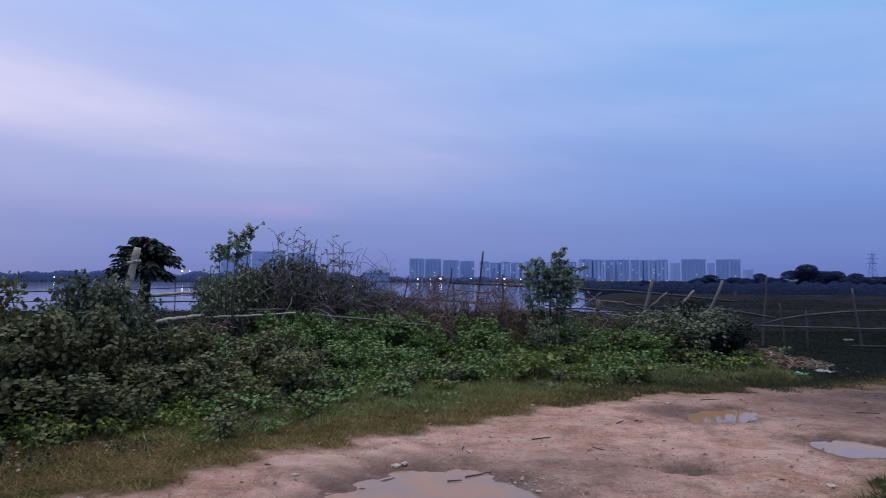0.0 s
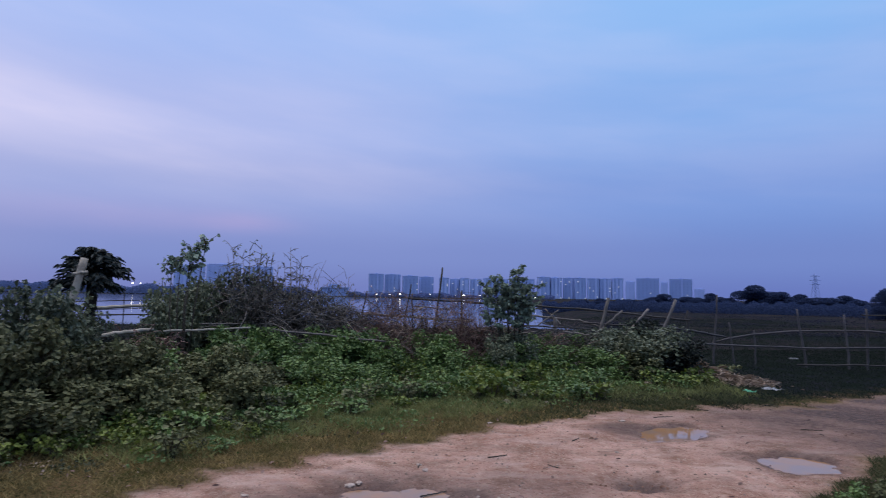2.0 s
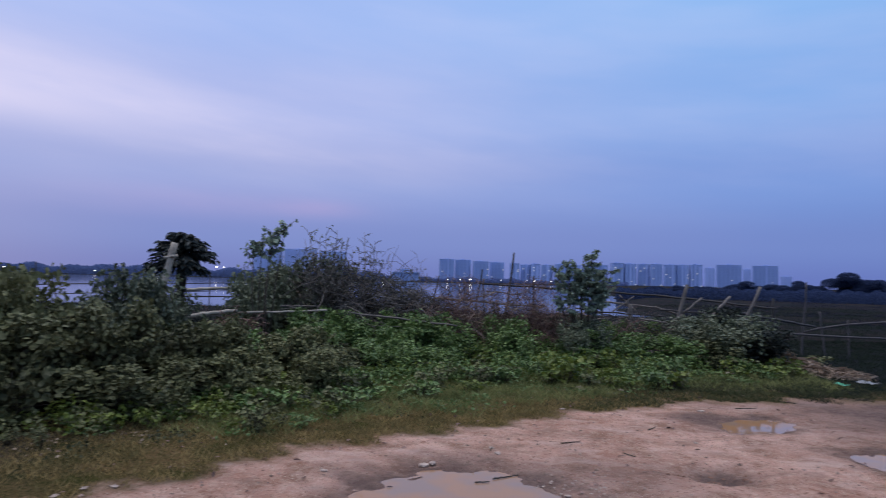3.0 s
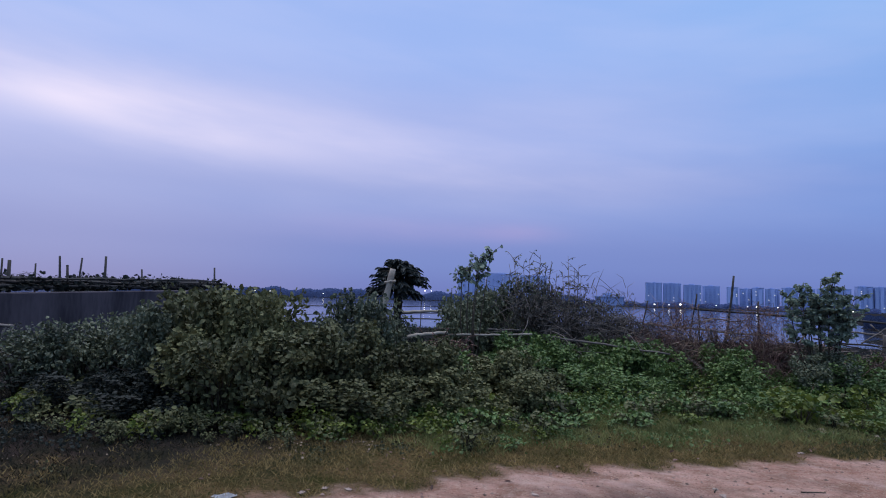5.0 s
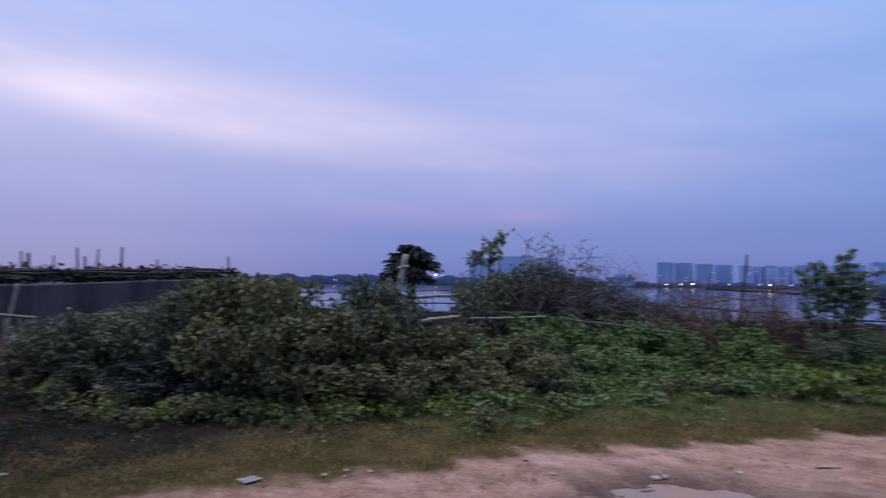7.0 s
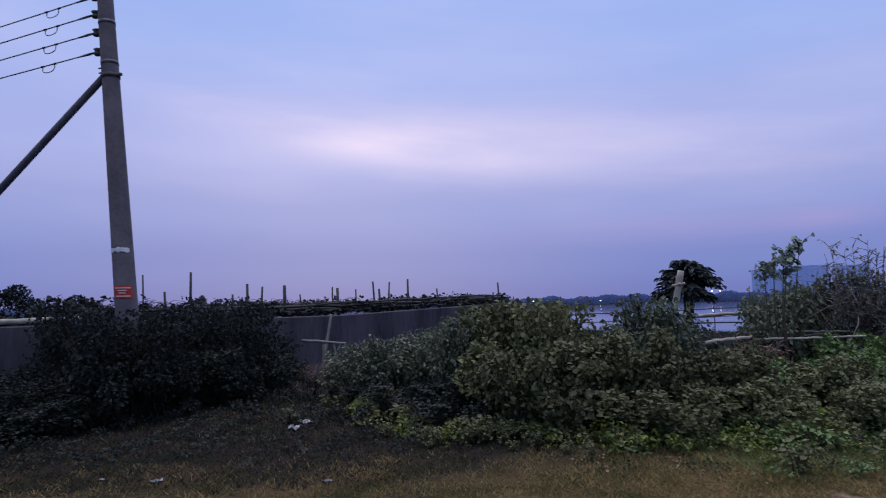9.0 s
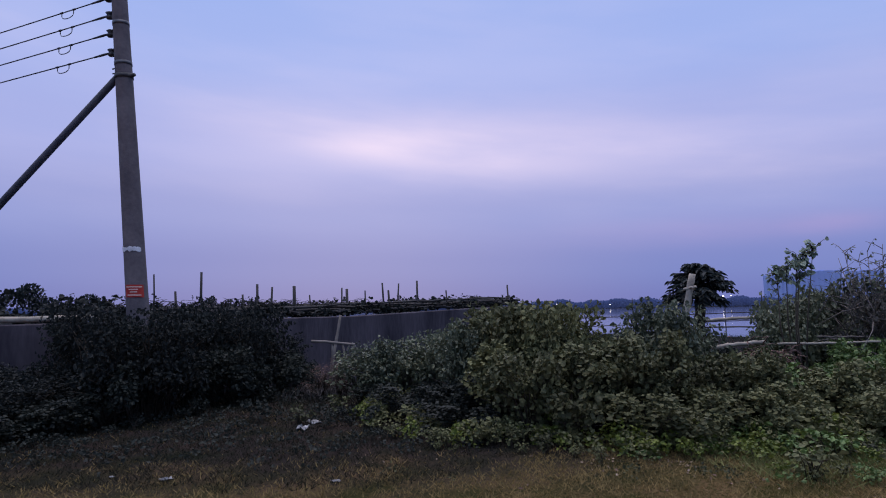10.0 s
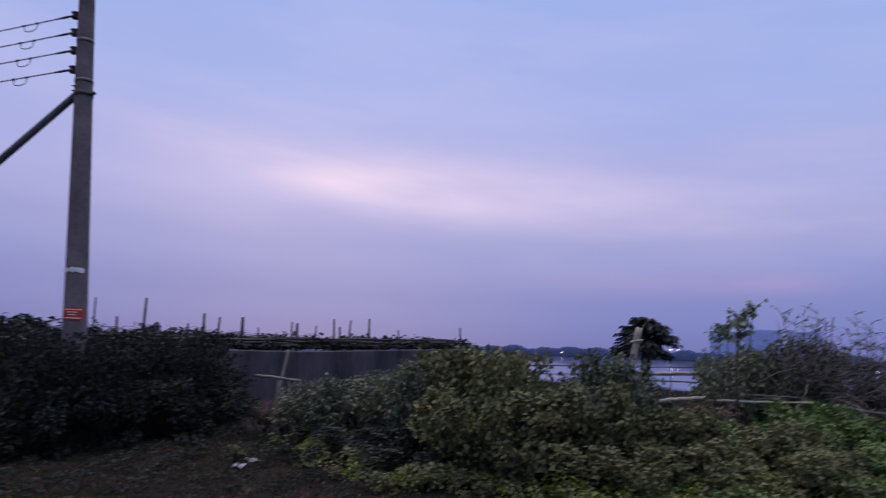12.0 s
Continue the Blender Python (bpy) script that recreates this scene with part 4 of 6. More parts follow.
# taller growth behind the hedge
for az, d, h, w, sort in [(30.6, 9.6, 1.34, 0.75, 0), (29.3, 9.5, 1.60, 0.78, 0), (28.2, 9.7, 1.50, 0.78, 0), (26.9, 9.8, 1.26, 0.75, 0), (31.8, 9.4, 1.22, 0.75, 0), (49.0, 10.4, 1.15, 0.7, 0), (73.4, 10.3, 1.6, 0.9, 1), (74.8, 10.2, 1.6, 0.9, 1), (72.2, 10.4, 1.62, 0.9, 1), (20.2, 11.6, 1.5, 0.65, 0), (19.2, 11.4, 1.6, 0.8, 0), (17.6, 11.8, 1.7, 0.8, 0),
                          (16.0, 11.6, 1.78, 0.8, 0), (14.4, 11.9, 1.92, 0.8, 0), (13.6, 11.4, 1.7, 0.7, 4), (12.6, 11.7, 1.9, 0.8, 4), (11.0, 12.0, 1.78, 0.8, 4), (9.6, 12.0, 1.62, 0.8, 4), (8.2, 12.2, 1.55, 0.75, 4), (7.2, 12.0, 1.45, 0.7, 4), (6.2, 12.4, 1.38, 0.7, 4), (5.2, 12.2, 1.30, 0.7, 4), (4.2, 12.3, 1.20, 0.65, 4), (3.0, 12.3, 1.12, 0.6, 4),
                          (-18.9, 12.9, 0.85, 0.8, 0), (-20.4, 13.0, 0.95, 1.0, 0), (-22.4, 13.1, 0.95, 1.0, 0), (-24.6, 13.3, 0.75, 0.9, 2), (4.2, 12.4, 1.15, 0.75, 3), (2.6, 12.4, 1.25, 0.75, 3), (1.0, 12.5, 1.3, 0.75, 3), (-0.8, 12.5, 1.38, 0.75, 3), (-2.4, 12.5, 1.42, 0.75, 3), (-4.0, 12.6, 1.40, 0.75, 3), (-5.6, 12.6, 1.28, 0.75, 3), (-7.2, 12.7, 1.0, 0.75, 3), (-13.0, 13.1, 0.8, 0.75, 3), (-10.8, 13.2, 0.85, 0.75, 3), (-20.2, 13.7, 1.05, 0.7, 0), (-21.8, 13.6, 1.12, 0.85, 2), (-23.6, 13.8, 1.0, 0.8, 0), (-12.0, 13.0, 0.85, 0.7, 4), (-9.0, 12.6, 0.95, 0.7, 0), (-10.6, 11.9, 0.85, 0.65, 0), (-9.2, 11.8, 0.8, 0.6, 0), (-14.5, 13.2, 0.75, 0.7, 4), (-17.0, 13.2, 0.8, 0.7, 4), (57.6, 11.2, 0.72, 0.6, 3), (59.3, 11.4, 0.6, 0.6, 3), (55.8, 10.5, 0.88, 0.75, 0), (54.0, 10.3, 1.02, 0.75, 0), (52.0, 10.3, 1.06, 0.75, 0), (42.2, 8.8, 0.94, 0.55, 6), (41.0, 8.5, 1.04, 0.55, 6), (39.2, 8.5, 1.0, 0.55, 6), (25.9, 12.1, 1.28, 0.26, 1), (26.2, 11.7, 0.9, 0.6, 2), (25.0, 11.9, 0.8, 0.6, 2), (27.0, 11.4, 1.0, 0.6, 0)]:
    v = rr.choice((grey, dark, dim, withered, dry, olive, tall)[sort])
    at = spot(az, d)
    place(v, used, (at.x, at.y, ground_z(at.x, at.y)), rr.uniform(0, 6.28), (w * 1.3, w * 1.3, h))

# single clumps standing out of the low growth before the fence and at the foot of the mound
clump_rr = random.Random(31)
for az, d, h, w, kinds in [(-2.9, 11.5, 0.86, 0.72, broad), (-4.4, 11.3, 0.66, 0.75, broad), (4.6, 11.2, 0.92, 0.75, broad), (6.4, 11.0, 0.95, 0.75, broad), (2.4, 11.2, 0.80, 0.70, broad),
                           (-12.4, 12.0, 0.66, 0.75, broad), (-18.0, 12.4, 0.60, 0.80, broad), (-20.5, 12.6, 0.60, 0.80, olive), (-15.8, 12.5, 0.62, 0.70, broad),
                           (20.4, 11.9, 1.42, 0.74, grey), (19.2, 12.0, 1.52, 0.76, grey), (17.6, 12.0, 1.58, 0.78, grey), (16.0, 12.0, 1.62, 0.78, grey), (14.8, 10.9, 1.02, 0.80, broad), (12.6, 10.9, 1.00, 0.75, broad)]:
    at = spot(az, d)
    place(clump_rr.choice(kinds), used, (at.x, at.y, ground_z(at.x, at.y)), clump_rr.uniform(0, 6.28), (w * 1.3, w * 1.3, h))

# ---- low weeds at the foot of the hedge, on the verge and on the near edge of the track ----
weed = [bush_variant("weed", 90 + k, 0.34, 0.30, 110, 0.070, M_LEAF, "low leafy green weed at the edge of the verge", "weed", "verge weeds", 0.9, 11) for k in range(3)]
dull = [bush_variant("weed", 98 + k, 0.34, 0.30, 120, 0.062, M_LEAF_OLIVE, "low olive-green weed at the edge of the verge", "weed", "verge weeds", 0.95, 11) for k in range(2)]
shade_weed = [bush_variant("weed", 92, 0.34, 0.30, 120, 0.062, M_LEAF_SHADE, "low green weed in the bay, shade painted into its leaves", "weed", "verge weeds", 0.95, 11)]
lime = [bush_variant("weed", 95 + k, 0.34, 0.30, 120, 0.066, M_LEAF_LIME, "low yellow-green weed at the edge of the verge", "weed", "verge weeds", 0.95, 11) for k in range(2)]
used = set()
for line in (BUSH_RIGHT, BUSH_LEFT):
    s, total = 0.0, length_of(line)
    while s < total:
        p, nrm = along(line, s)
        fore = rr.random()
        q = p + nrm * (0.3 - 1.0 * fore)
        z = rr.uniform(0.65, 1.2) * (1.1 - 0.72 * fore)
        az = math.degrees(math.atan2(-q[0], q[1]))
        if az < 8 and rr.random() < 0.75:
            s += 0.1
            continue
        v = rr.choice(lime if rr.random() < (0.35 if az < 42 else 0.04) and line is BUSH_RIGHT else (shade_weed if az > 54 else (dull if az > 14 else weed)))
        place(v, used, (q[0], q[1], ground_z(*q)), rr.uniform(0, 6.28), (z, z, z * rr.uniform(0.7, 1.2)))
        s += rr.choice((0.05, 0.08, 0.30)) if line is BUSH_RIGHT else 0.25
for k in range(170):
    p, nrm = along(BUSH_RIGHT, rr.uniform(5.6, length_of(BUSH_RIGHT) - 0.6))
    q = p + nrm * (0.9 - 2.1 * rr.random() ** 0.9)
    z = rr.uniform(0.3, 0.9)
    place(rr.choice(lime if rr.random() < 0.3 else weed + dull), used, (q[0], q[1], ground_z(*q)), rr.uniform(0, 6.28), (z * 1.2, z * 1.2, z))
for az, d, z in [(-36.6, 5.9, 0.35), (-37.6, 6.0, 0.5), (-38.6, 6.2, 0.55), (-38.0, 5.6, 0.5), (-39.5, 6.6, 0.6), (-40.4, 6.8, 0.6), (-40.2, 6.0, 0.6), (-41.5, 6.6, 0.6), (-36.5, 5.4, 0.4),
                 (-8.5, 9.6, 1.35), (-7.6, 9.7, 1.2), (-18.0, 10.9, 1.2), (0.5, 9.3, 0.9), (3.5, 8.9, 0.8), (61.5, 9.0, 0.8), (58.0, 9.6, 0.9), (64.5, 9.2, 0.9), (59.5, 8.6, 0.6)]:
    v = rr.choice(lime if az in (-8.5, -7.6) else weed + dull if az < -30 else (dull if az in (61.5, 58.0) else shade_weed if az > 50 else weed))
    at = spot(az, d)
    place(v, used, (at.x, at.y, ground_z(at.x, at.y)), rr.uniform(0, 6.28), (z, z, z))


# ---- verge grass ----
def grass(name, inside, lo, hi, n, low, high, mat, label, seed):
    rng = np.random.default_rng(seed)
    p = rng.uniform(lo, hi, (n, 2))
    p = p[inside(p, rng)]
    z = heights(p)
    k = len(p)
    a = rng.uniform(0, 2 * math.pi, k)
    lean = rng.uniform(0.4, 1.8, k)
    h = rng.uniform(low, high, k)
    w = rng.uniform(0.004, 0.009, k) * (1 + 1.6 * (high > 0.3))
    foot = np.column_stack([p, z - 0.005])
    side = np.column_stack([np.cos(a), np.sin(a), np.zeros(k)]) * w[:, None]
    b = rng.uniform(0, 2 * math.pi, k)
    top = foot + np.column_stack([np.cos(b) * lean * h, np.sin(b) * lean * h, h])
    v = np.stack([foot - side, foot + side, top], 1).reshape(-1, 3)
    return tagged(new(name, mesh_from(name, v, np.arange(3 * k).reshape(-1, 3), mat)), label, "grass", kind="stuff")


def on_verge(p, rng):
    e = side_of(p, ROAD_EDGE) + 0.20 * wave(p, 0.8, 1) + 0.15 * wave(p, 0.22, 4)
    v = side_of(p, NEAR_VERGE) + 0.12 * wave(p, 0.6, 2)
    thin = rng.random(len(p)) < np.clip(0.7 + 0.5 * wave(p, 0.5, 6), 0.25, 1) * np.interp(p[:, 0], [-4.6, -1.4], [0.45, 1.0])
    return (e > 0.02 + 0.25 * rng.random(len(p)) ** 3) & (e < 5.0) & thin & (p[:, 0] < 1.0 + 2.6 * rng.random(len(p)) - 0.5 * wave(p, 0.4, 3)) & ((p[:, 0] > -4.5) | (rng.random(len(p)) < np.clip(1.25 - e / 1.5 + 0.4 * wave(p, 0.5, 2) + 0.3 * wave(p, 0.16, 4), 0.04, 1))) & (np.hypot(p[:, 0], p[:, 1]) > 3.5)


def on_near_edge(p, rng):
    v = side_of(p, NEAR_VERGE) + 0.12 * wave(p, 0.6, 2)
    return (v < -0.05) & (np.hypot(p[:, 0], p[:, 1]) > 3.5)


def on_bank(p, rng):
    lake = lake_side(p)
    e = side_of(p, ROAD_EDGE)
    return (lake < -0.5) & (e > 6.5) & (rng.random(len(p)) < 0.8)


grass("verge_grass", on_verge, (-11, -1), (9, 13), 900000, 0.015, 0.055, M_GRASS, "short patchy brown and green verge grass", 3)
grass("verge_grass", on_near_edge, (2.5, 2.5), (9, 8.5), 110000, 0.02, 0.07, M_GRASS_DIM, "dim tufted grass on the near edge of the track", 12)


def on_field_edge(p, rng):
    e = side_of(p, ROAD_EDGE) + 0.20 * wave(p, 0.8, 1) + 0.15 * wave(p, 0.22, 4)
    return (e > 0.05) & (e < 2.6) & (p[:, 0] > 0.8 + 2.6 * rng.random(len(p))) & (p[:, 0] < 4.0 + 3.0 * rng.random(len(p))) & (rng.random(len(p)) < np.clip(0.7 + 0.5 * wave(p, 0.5, 6), 0.2, 1))


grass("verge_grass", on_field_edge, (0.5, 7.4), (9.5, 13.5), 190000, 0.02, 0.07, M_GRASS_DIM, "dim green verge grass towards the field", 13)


def on_green(p, rng):
    e = side_of(p, ROAD_EDGE)
    fade = np.clip((p[:, 0] + 3.5) / 2.5, 0, 1) * np.interp(p[:, 0], [1.5, 4.0], [1.0, 0.35]) * np.clip((e - 0.55 + 0.35 * wave(p, 0.6, 3)) / 0.9, 0, 1)
    return (rng.random(len(p)) < fade * np.clip(0.65 + 0.5 * wave(p, 0.35, 8), 0.1, 1)) & (e < 4.5)


grass("green_grass", on_green, (-4, 6), (6, 14), 420000, 0.03, 0.12, M_GRASS_GREEN, "shaggy green grass below the bushes", 9)


def on_shade(p, rng):
    e = side_of(p, ROAD_EDGE)
    return (e > np.where(p[:, 0] > 0, 0.15, 0.8) + 0.4 * wave(p, 0.7, 5)) & (e < 9) & (rng.random(len(p)) < 0.6)


def undergrowth(name, lo, hi, n, inside, mat, label, seed, leaf, tall):
    """Small leaves massed in uneven mounds over the ground, with bare hollows between."""
    rng = np.random.default_rng(seed)
    p = rng.uniform(lo, hi, (n, 2))
    mound = 0.5 + 0.62 * wave(p, 0.75, seed) + 0.42 * wave(p, 0.28, seed + 2) + 0.2 * wave(p, 0.11, seed + 5)
    keep = (inside(p, rng) * mound > 0.32 + 0.42 * rng.random(n))
    p, mound = p[keep], np.clip(mound[keep], 0.1, 1.5)
    k = len(p)
    z = heights(p) + tall * mound * (0.15 + 0.85 * rng.random(k) ** 0.6) * np.clip(inside(p, rng), 0.2, 1)
    tip = np.column_stack([rng.normal(0, 1, (k, 2)), rng.uniform(-1.0, 0.5, k)])
    me = leaves(name, np.column_stack([p, z]), tip, leaf * rng.uniform(0.5, 1.4, k), mat, rng, 0.85, (LEAF, LEAF_F), 0.4)
    return tagged(new(name, me), label, "undergrowth", kind="stuff")


def below_fence(p, rng):
    e = side_of(p, ROAD_EDGE)
    b = side_of(p, BUSH_RIGHT)
    return np.clip((p[:, 0] + 2.2) / 1.2, 0, 1) * np.clip((b + 1.55) / 1.7, 0, 1) * np.clip((e - 0.4) / 0.7, 0, 1) * np.clip((2.6 - b) / 0.5, 0, 1) * np.interp(p[:, 0], [1.8, 3.6, 4.8, 5.6], [1.0, 0.72, 0.6, 0.0])


undergrowth("undergrowth", (-3, 7), (6, 14), 95000, below_fence, M_LEAF, "uneven low green weeds and creepers below the fence", 4, 0.042, 0.42)
undergrowth("undergrowth", (-3, 7), (6, 14), 15000, below_fence, M_LEAF_LIME, "scattered clumps of yellow-green leaves below the fence", 9, 0.046, 0.42)


def below_hedge(p, rng):
    b = side_of(p, BUSH_RIGHT)
    return np.clip((b + 0.75) / 0.6, 0, 1) * np.clip((0.6 - b) / 0.4, 0, 1) * np.clip((-p[:, 0] - 0.6) / 1.0, 0, 1)


undergrowth("undergrowth", (-4, 4), (0, 9.5), 12000, below_hedge, M_LEAF, "low green weeds creeping out from the hedge", 6, 0.045, 0.20)
undergrowth("undergrowth", (-9, 4), (-2.0, 8), 50000, below_hedge, M_LEAF_OLIVE, "low olive weeds creeping out from the hedge", 6, 0.045, 0.27)
undergrowth("undergrowth", (-9, 4), (-2, 8), 34000, below_hedge, M_LEAF_LIME, "yellow-green creeping weeds along the foot of the hedge", 13, 0.042, 0.26)


def across_verge(p, rng):
    """Creeping weeds over the trodden grass, thickest away from the track."""
    e = side_of(p, ROAD_EDGE) + 0.2 * wave(p, 0.4, 3)
    b = side_of(p, BUSH_RIGHT)
    return np.clip((e - 0.10) / 1.1, 0, 0.8) * np.clip((0.3 - b) / 0.4, 0, 1) * np.clip((5.4 - p[:, 0]) / 1.0, 0, 1) * np.interp(p[:, 0], [-4.5, -2.0], [0.5, 1.0])


undergrowth("verge_weeds", (-6, 2), (6, 11.5), 60000, across_verge, M_LEAF_OLIVE, "small creeping weeds among the verge grass", 15, 0.030, 0.06)
undergrowth("verge_weeds", (-2.4, 4), (6, 11.5), 34000, across_verge, M_LEAF, "small fresh green weeds among the verge grass", 21, 0.036, 0.12)
undergrowth("dry_verge_leaves", (-6, 2), (6, 11.5), 30000, across_verge, M_STRAW, "dry straw-coloured leaves lying in the verge grass", 27, 0.024, 0.03)


def in_bay(p, rng):
    e = side_of(p, ROAD_EDGE)
    return np.clip((e - 0.9) / 1.2, 0, 1) * np.clip((-p[:, 0] - 4.6) / 0.8, 0, 1)


undergrowth("undergrowth", (-11.5, -1), (-4.4, 8), 26000, in_bay, M_LEAF_SHADE, "thin low weeds in the bay between bushes, shade painted into their green", 11, 0.04, 0.13)
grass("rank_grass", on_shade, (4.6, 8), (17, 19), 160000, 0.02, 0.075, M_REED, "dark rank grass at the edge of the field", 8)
grass("rank_grass", on_shade, (-12, -2), (-4.6, 9), 120000, 0.015, 0.06, M_GRASS_SHADE, "short grass between bushes and track, shade painted into its colour", 7)
grass("bank_grass", on_bank, (-40, 14), (34, 60), 170000, 0.06, 0.24, M_REED, "rank dark grass on the bank above the lake", 4)


# ---- concrete wall, trellis and pole on the left ----
def wall_top(y):
    return 1.46 + max(0.0, (y - 8.0) / 6.0) * 0.2


wall_verts, wall_faces = [], []
stations = np.linspace(-6.0, 14.2, 24)
for y in stations:
    j = 0.012 * math.sin(y * 3.1)
    for x, z in ((-12.28, -0.6), (-12.08 + j, -0.6), (-12.10 + j, wall_top(y) - 0.02), (-12.12 + j, wall_top(y)), (-12.26, wall_top(y)), (-12.28, wall_top(y) - 0.02)):
        wall_verts.append((x, y, z))
for k in range(len(stations) - 1):
    for j in range(6):
        a, b = k * 6 + j, k * 6 + (j + 1) % 6
        wall_faces.append((a, a + 6, b + 6, b))
wall_faces.append((0, 1, 2, 3, 4, 5))
wall_faces.append(tuple((len(stations) - 1) * 6 + j for j in range(6))[::-1])
tagged(new("wall_west", mesh_from("wall_west", wall_verts, wall_faces, M_CONCRETE)), "low grey stained concrete boundary wall", "wall", kind="structure")

# posts of the trellis behind the wall: direction, height angle, thickness
TRELLIS = [(73.1, 3.23, 0.022), (71.4, 1.81, 0.035), (69.4, 3.44, 0.035), (66.0, 1.5, 0.03), (64.75, 2.4, 0.04), (63.5, 2.14, 0.03), (61.6, 2.22, 0.05), (60.2, 1.4, 0.025),
           (57.35, 2.02, 0.025), (56.9, 1.91, 0.045), (55.2, 1.75, 0.025), (53.66, 2.43, 0.03), (53.1, 1.75, 0.035), (52.1, 2.36, 0.028), (50.44, 2.59, 0.035), (47.74, 1.66, 0.028), (42.0, 2.06, 0.035)]
trellis = base("bamboo_trellis", (-13.2, 8.0, -0.35), "dark bamboo trellis with creepers behind the wall", "trellis")
for k, (az, el, r) in enumerate(TRELLIS):
    x = -12.75 - 0.8 * (k % 3 == 1)
    d = -x / math.sin(radians(az))
    q = aim(az, el, d)
    lean = 0.10 if k in (5, 13) else 0.0
    foot = Vector((q.x + 0.2, q.y - 2.6 * lean, -0.35)) - trellis.location
    rng = random.Random(300 + k)
    part("post", tube("post", bent(foot, q - trellis.location, rng, 7, 0, 0.015), [r * 0.72] * 7, M_BAMBOO_DARK, 6, 0.12), trellis)
for k, (dx, dz, y0, y1, r) in enumerate([(-0.35, 0.03, 4.6, 14.4, 0.035), (-0.45, 0.14, 3.8, 14.6, 0.03), (-0.75, 0.09, 5.0, 14.3, 0.03), (-0.9, 0.2, 4.2, 14.0, 0.025),
                                         (-1.3, 0.16, 3.5, 14.5, 0.03), (-1.7, 0.2, 3.0, 14.0, 0.03), (-0.3, 0.24, 7.5, 14.2, 0.022)]):
    rng = random.Random(330 + k)
    a, b = Vector((-12.2 + dx, y0, wall_top(y0) + dz)), Vector((-12.2 + dx, y1, wall_top(y1) + dz))
    part("rail", tube("rail", bent(a - trellis.location, b - trellis.location, rng, 15, 0, 0.03), [r] * 15, M_BAMBOO_DARK, 6, 0.12), trellis)
for k in range(9):
    y = 4.5 + k * 1.1
    part("cross_pole", tube("cross_pole", [Vector((-12.25, y, wall_top(y) + 0.1)) - trellis.location, Vector((-14.4, y + 0.2, wall_top(y) + 0.22)) - trellis.location], [0.025, 0.02], M_BAMBOO_DARK, 6), trellis)
rng = np.random.default_rng(77)
n = 9500
cy = rng.uniform(1.0, 14.3, n)
cx = rng.uniform(-15.0, -12.35, n)
lump = np.clip(0.5 + 0.5 * np.sin(cy * 2.3) + 0.4 * np.sin(cy * 5.1 + 1) + 0.3 * np.sin(cx * 3), 0.05, 1.4)
cz = 1.5 + np.maximum(0, (cy - 8) / 6) * 0.2 + 0.02 + rng.random(n) ** 1.6 * 0.26 * lump * np.interp(cy, [2.0, 4.5], [2.0, 1.0])
creep = np.column_stack([cx, cy, cz])
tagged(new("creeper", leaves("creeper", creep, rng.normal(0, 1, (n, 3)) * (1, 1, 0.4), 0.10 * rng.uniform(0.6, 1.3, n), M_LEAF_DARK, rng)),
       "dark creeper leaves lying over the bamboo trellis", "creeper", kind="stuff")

bamboo("bamboo_pole", (-12.18, -2.5, 1.52), (-12.18, 2.85, 1.55), 0.055, 0.045, M_PALE_WOOD, "thick pale bamboo pole lying on the wall top", "pole", seed=12)
bamboo("prop", aim(58.65, -7.1, 13.2), aim(57.55, -0.45, 13.6), 0.034, 0.028, M_BAMBOO, "pale wooden prop leaning against the wall", "prop", seed=13, wobble=0.004)

trestle = base("bamboo_trestle", spot(58.2, 12.4, 0), "small crooked bamboo trestle by the wall", "trestle")
for k, (a0, e0, a1, e1, r) in enumerate([(60.2, -2.7, 56.3, -3.1, 0.025), (58.3, -3.0, 58.5, -7.2, 0.022), (57.4, -3.1, 56.5, -7.2, 0.022), (56.8, -3.1, 58.0, -6.5, 0.018), (56.4, -3.0, 56.4, -7.0, 0.02)]):
    rng = random.Random(350 + k)
    a, b = aim(a0, e0, 12.4) - trestle.location, aim(a1, e1, 12.4) - trestle.location
    part("rail" if k == 0 else "leg", tube("leg", bent(a, b, rng, 7), [r] * 7, M_BAMBOO, 6, 0.12), trestle)

# utility pole, leaning a little; it carries four wires and is propped by a slanting strut
pole_foot, pole_head = spot(73.45, 11.3, -0.4), spot(77.05, 11.35, 8.4)
pole = base("utility_pole", pole_foot, "tapered grey concrete utility pole with wires and strut", "utility pole")
up = pole_head - pole_foot


def on_pole(z):
    return up * ((z + 0.4) / (8.4 + 0.4))


def pole_r(z):
    return 0.188 - 0.0098 * z


levels = [-0.4 + k * 0.8 for k in range(12)]
part("shaft", tube("shaft", [on_pole(z) for z in levels], [pole_r(z) for z in levels], M_POLE, 20), pole)


def band(z, h, grow, mat, name="clamp_band"):
    part(name, tube(name, [on_pole(z - h / 2), on_pole(z + h / 2)], [pole_r(z) + grow] * 2, mat, 20), pole)


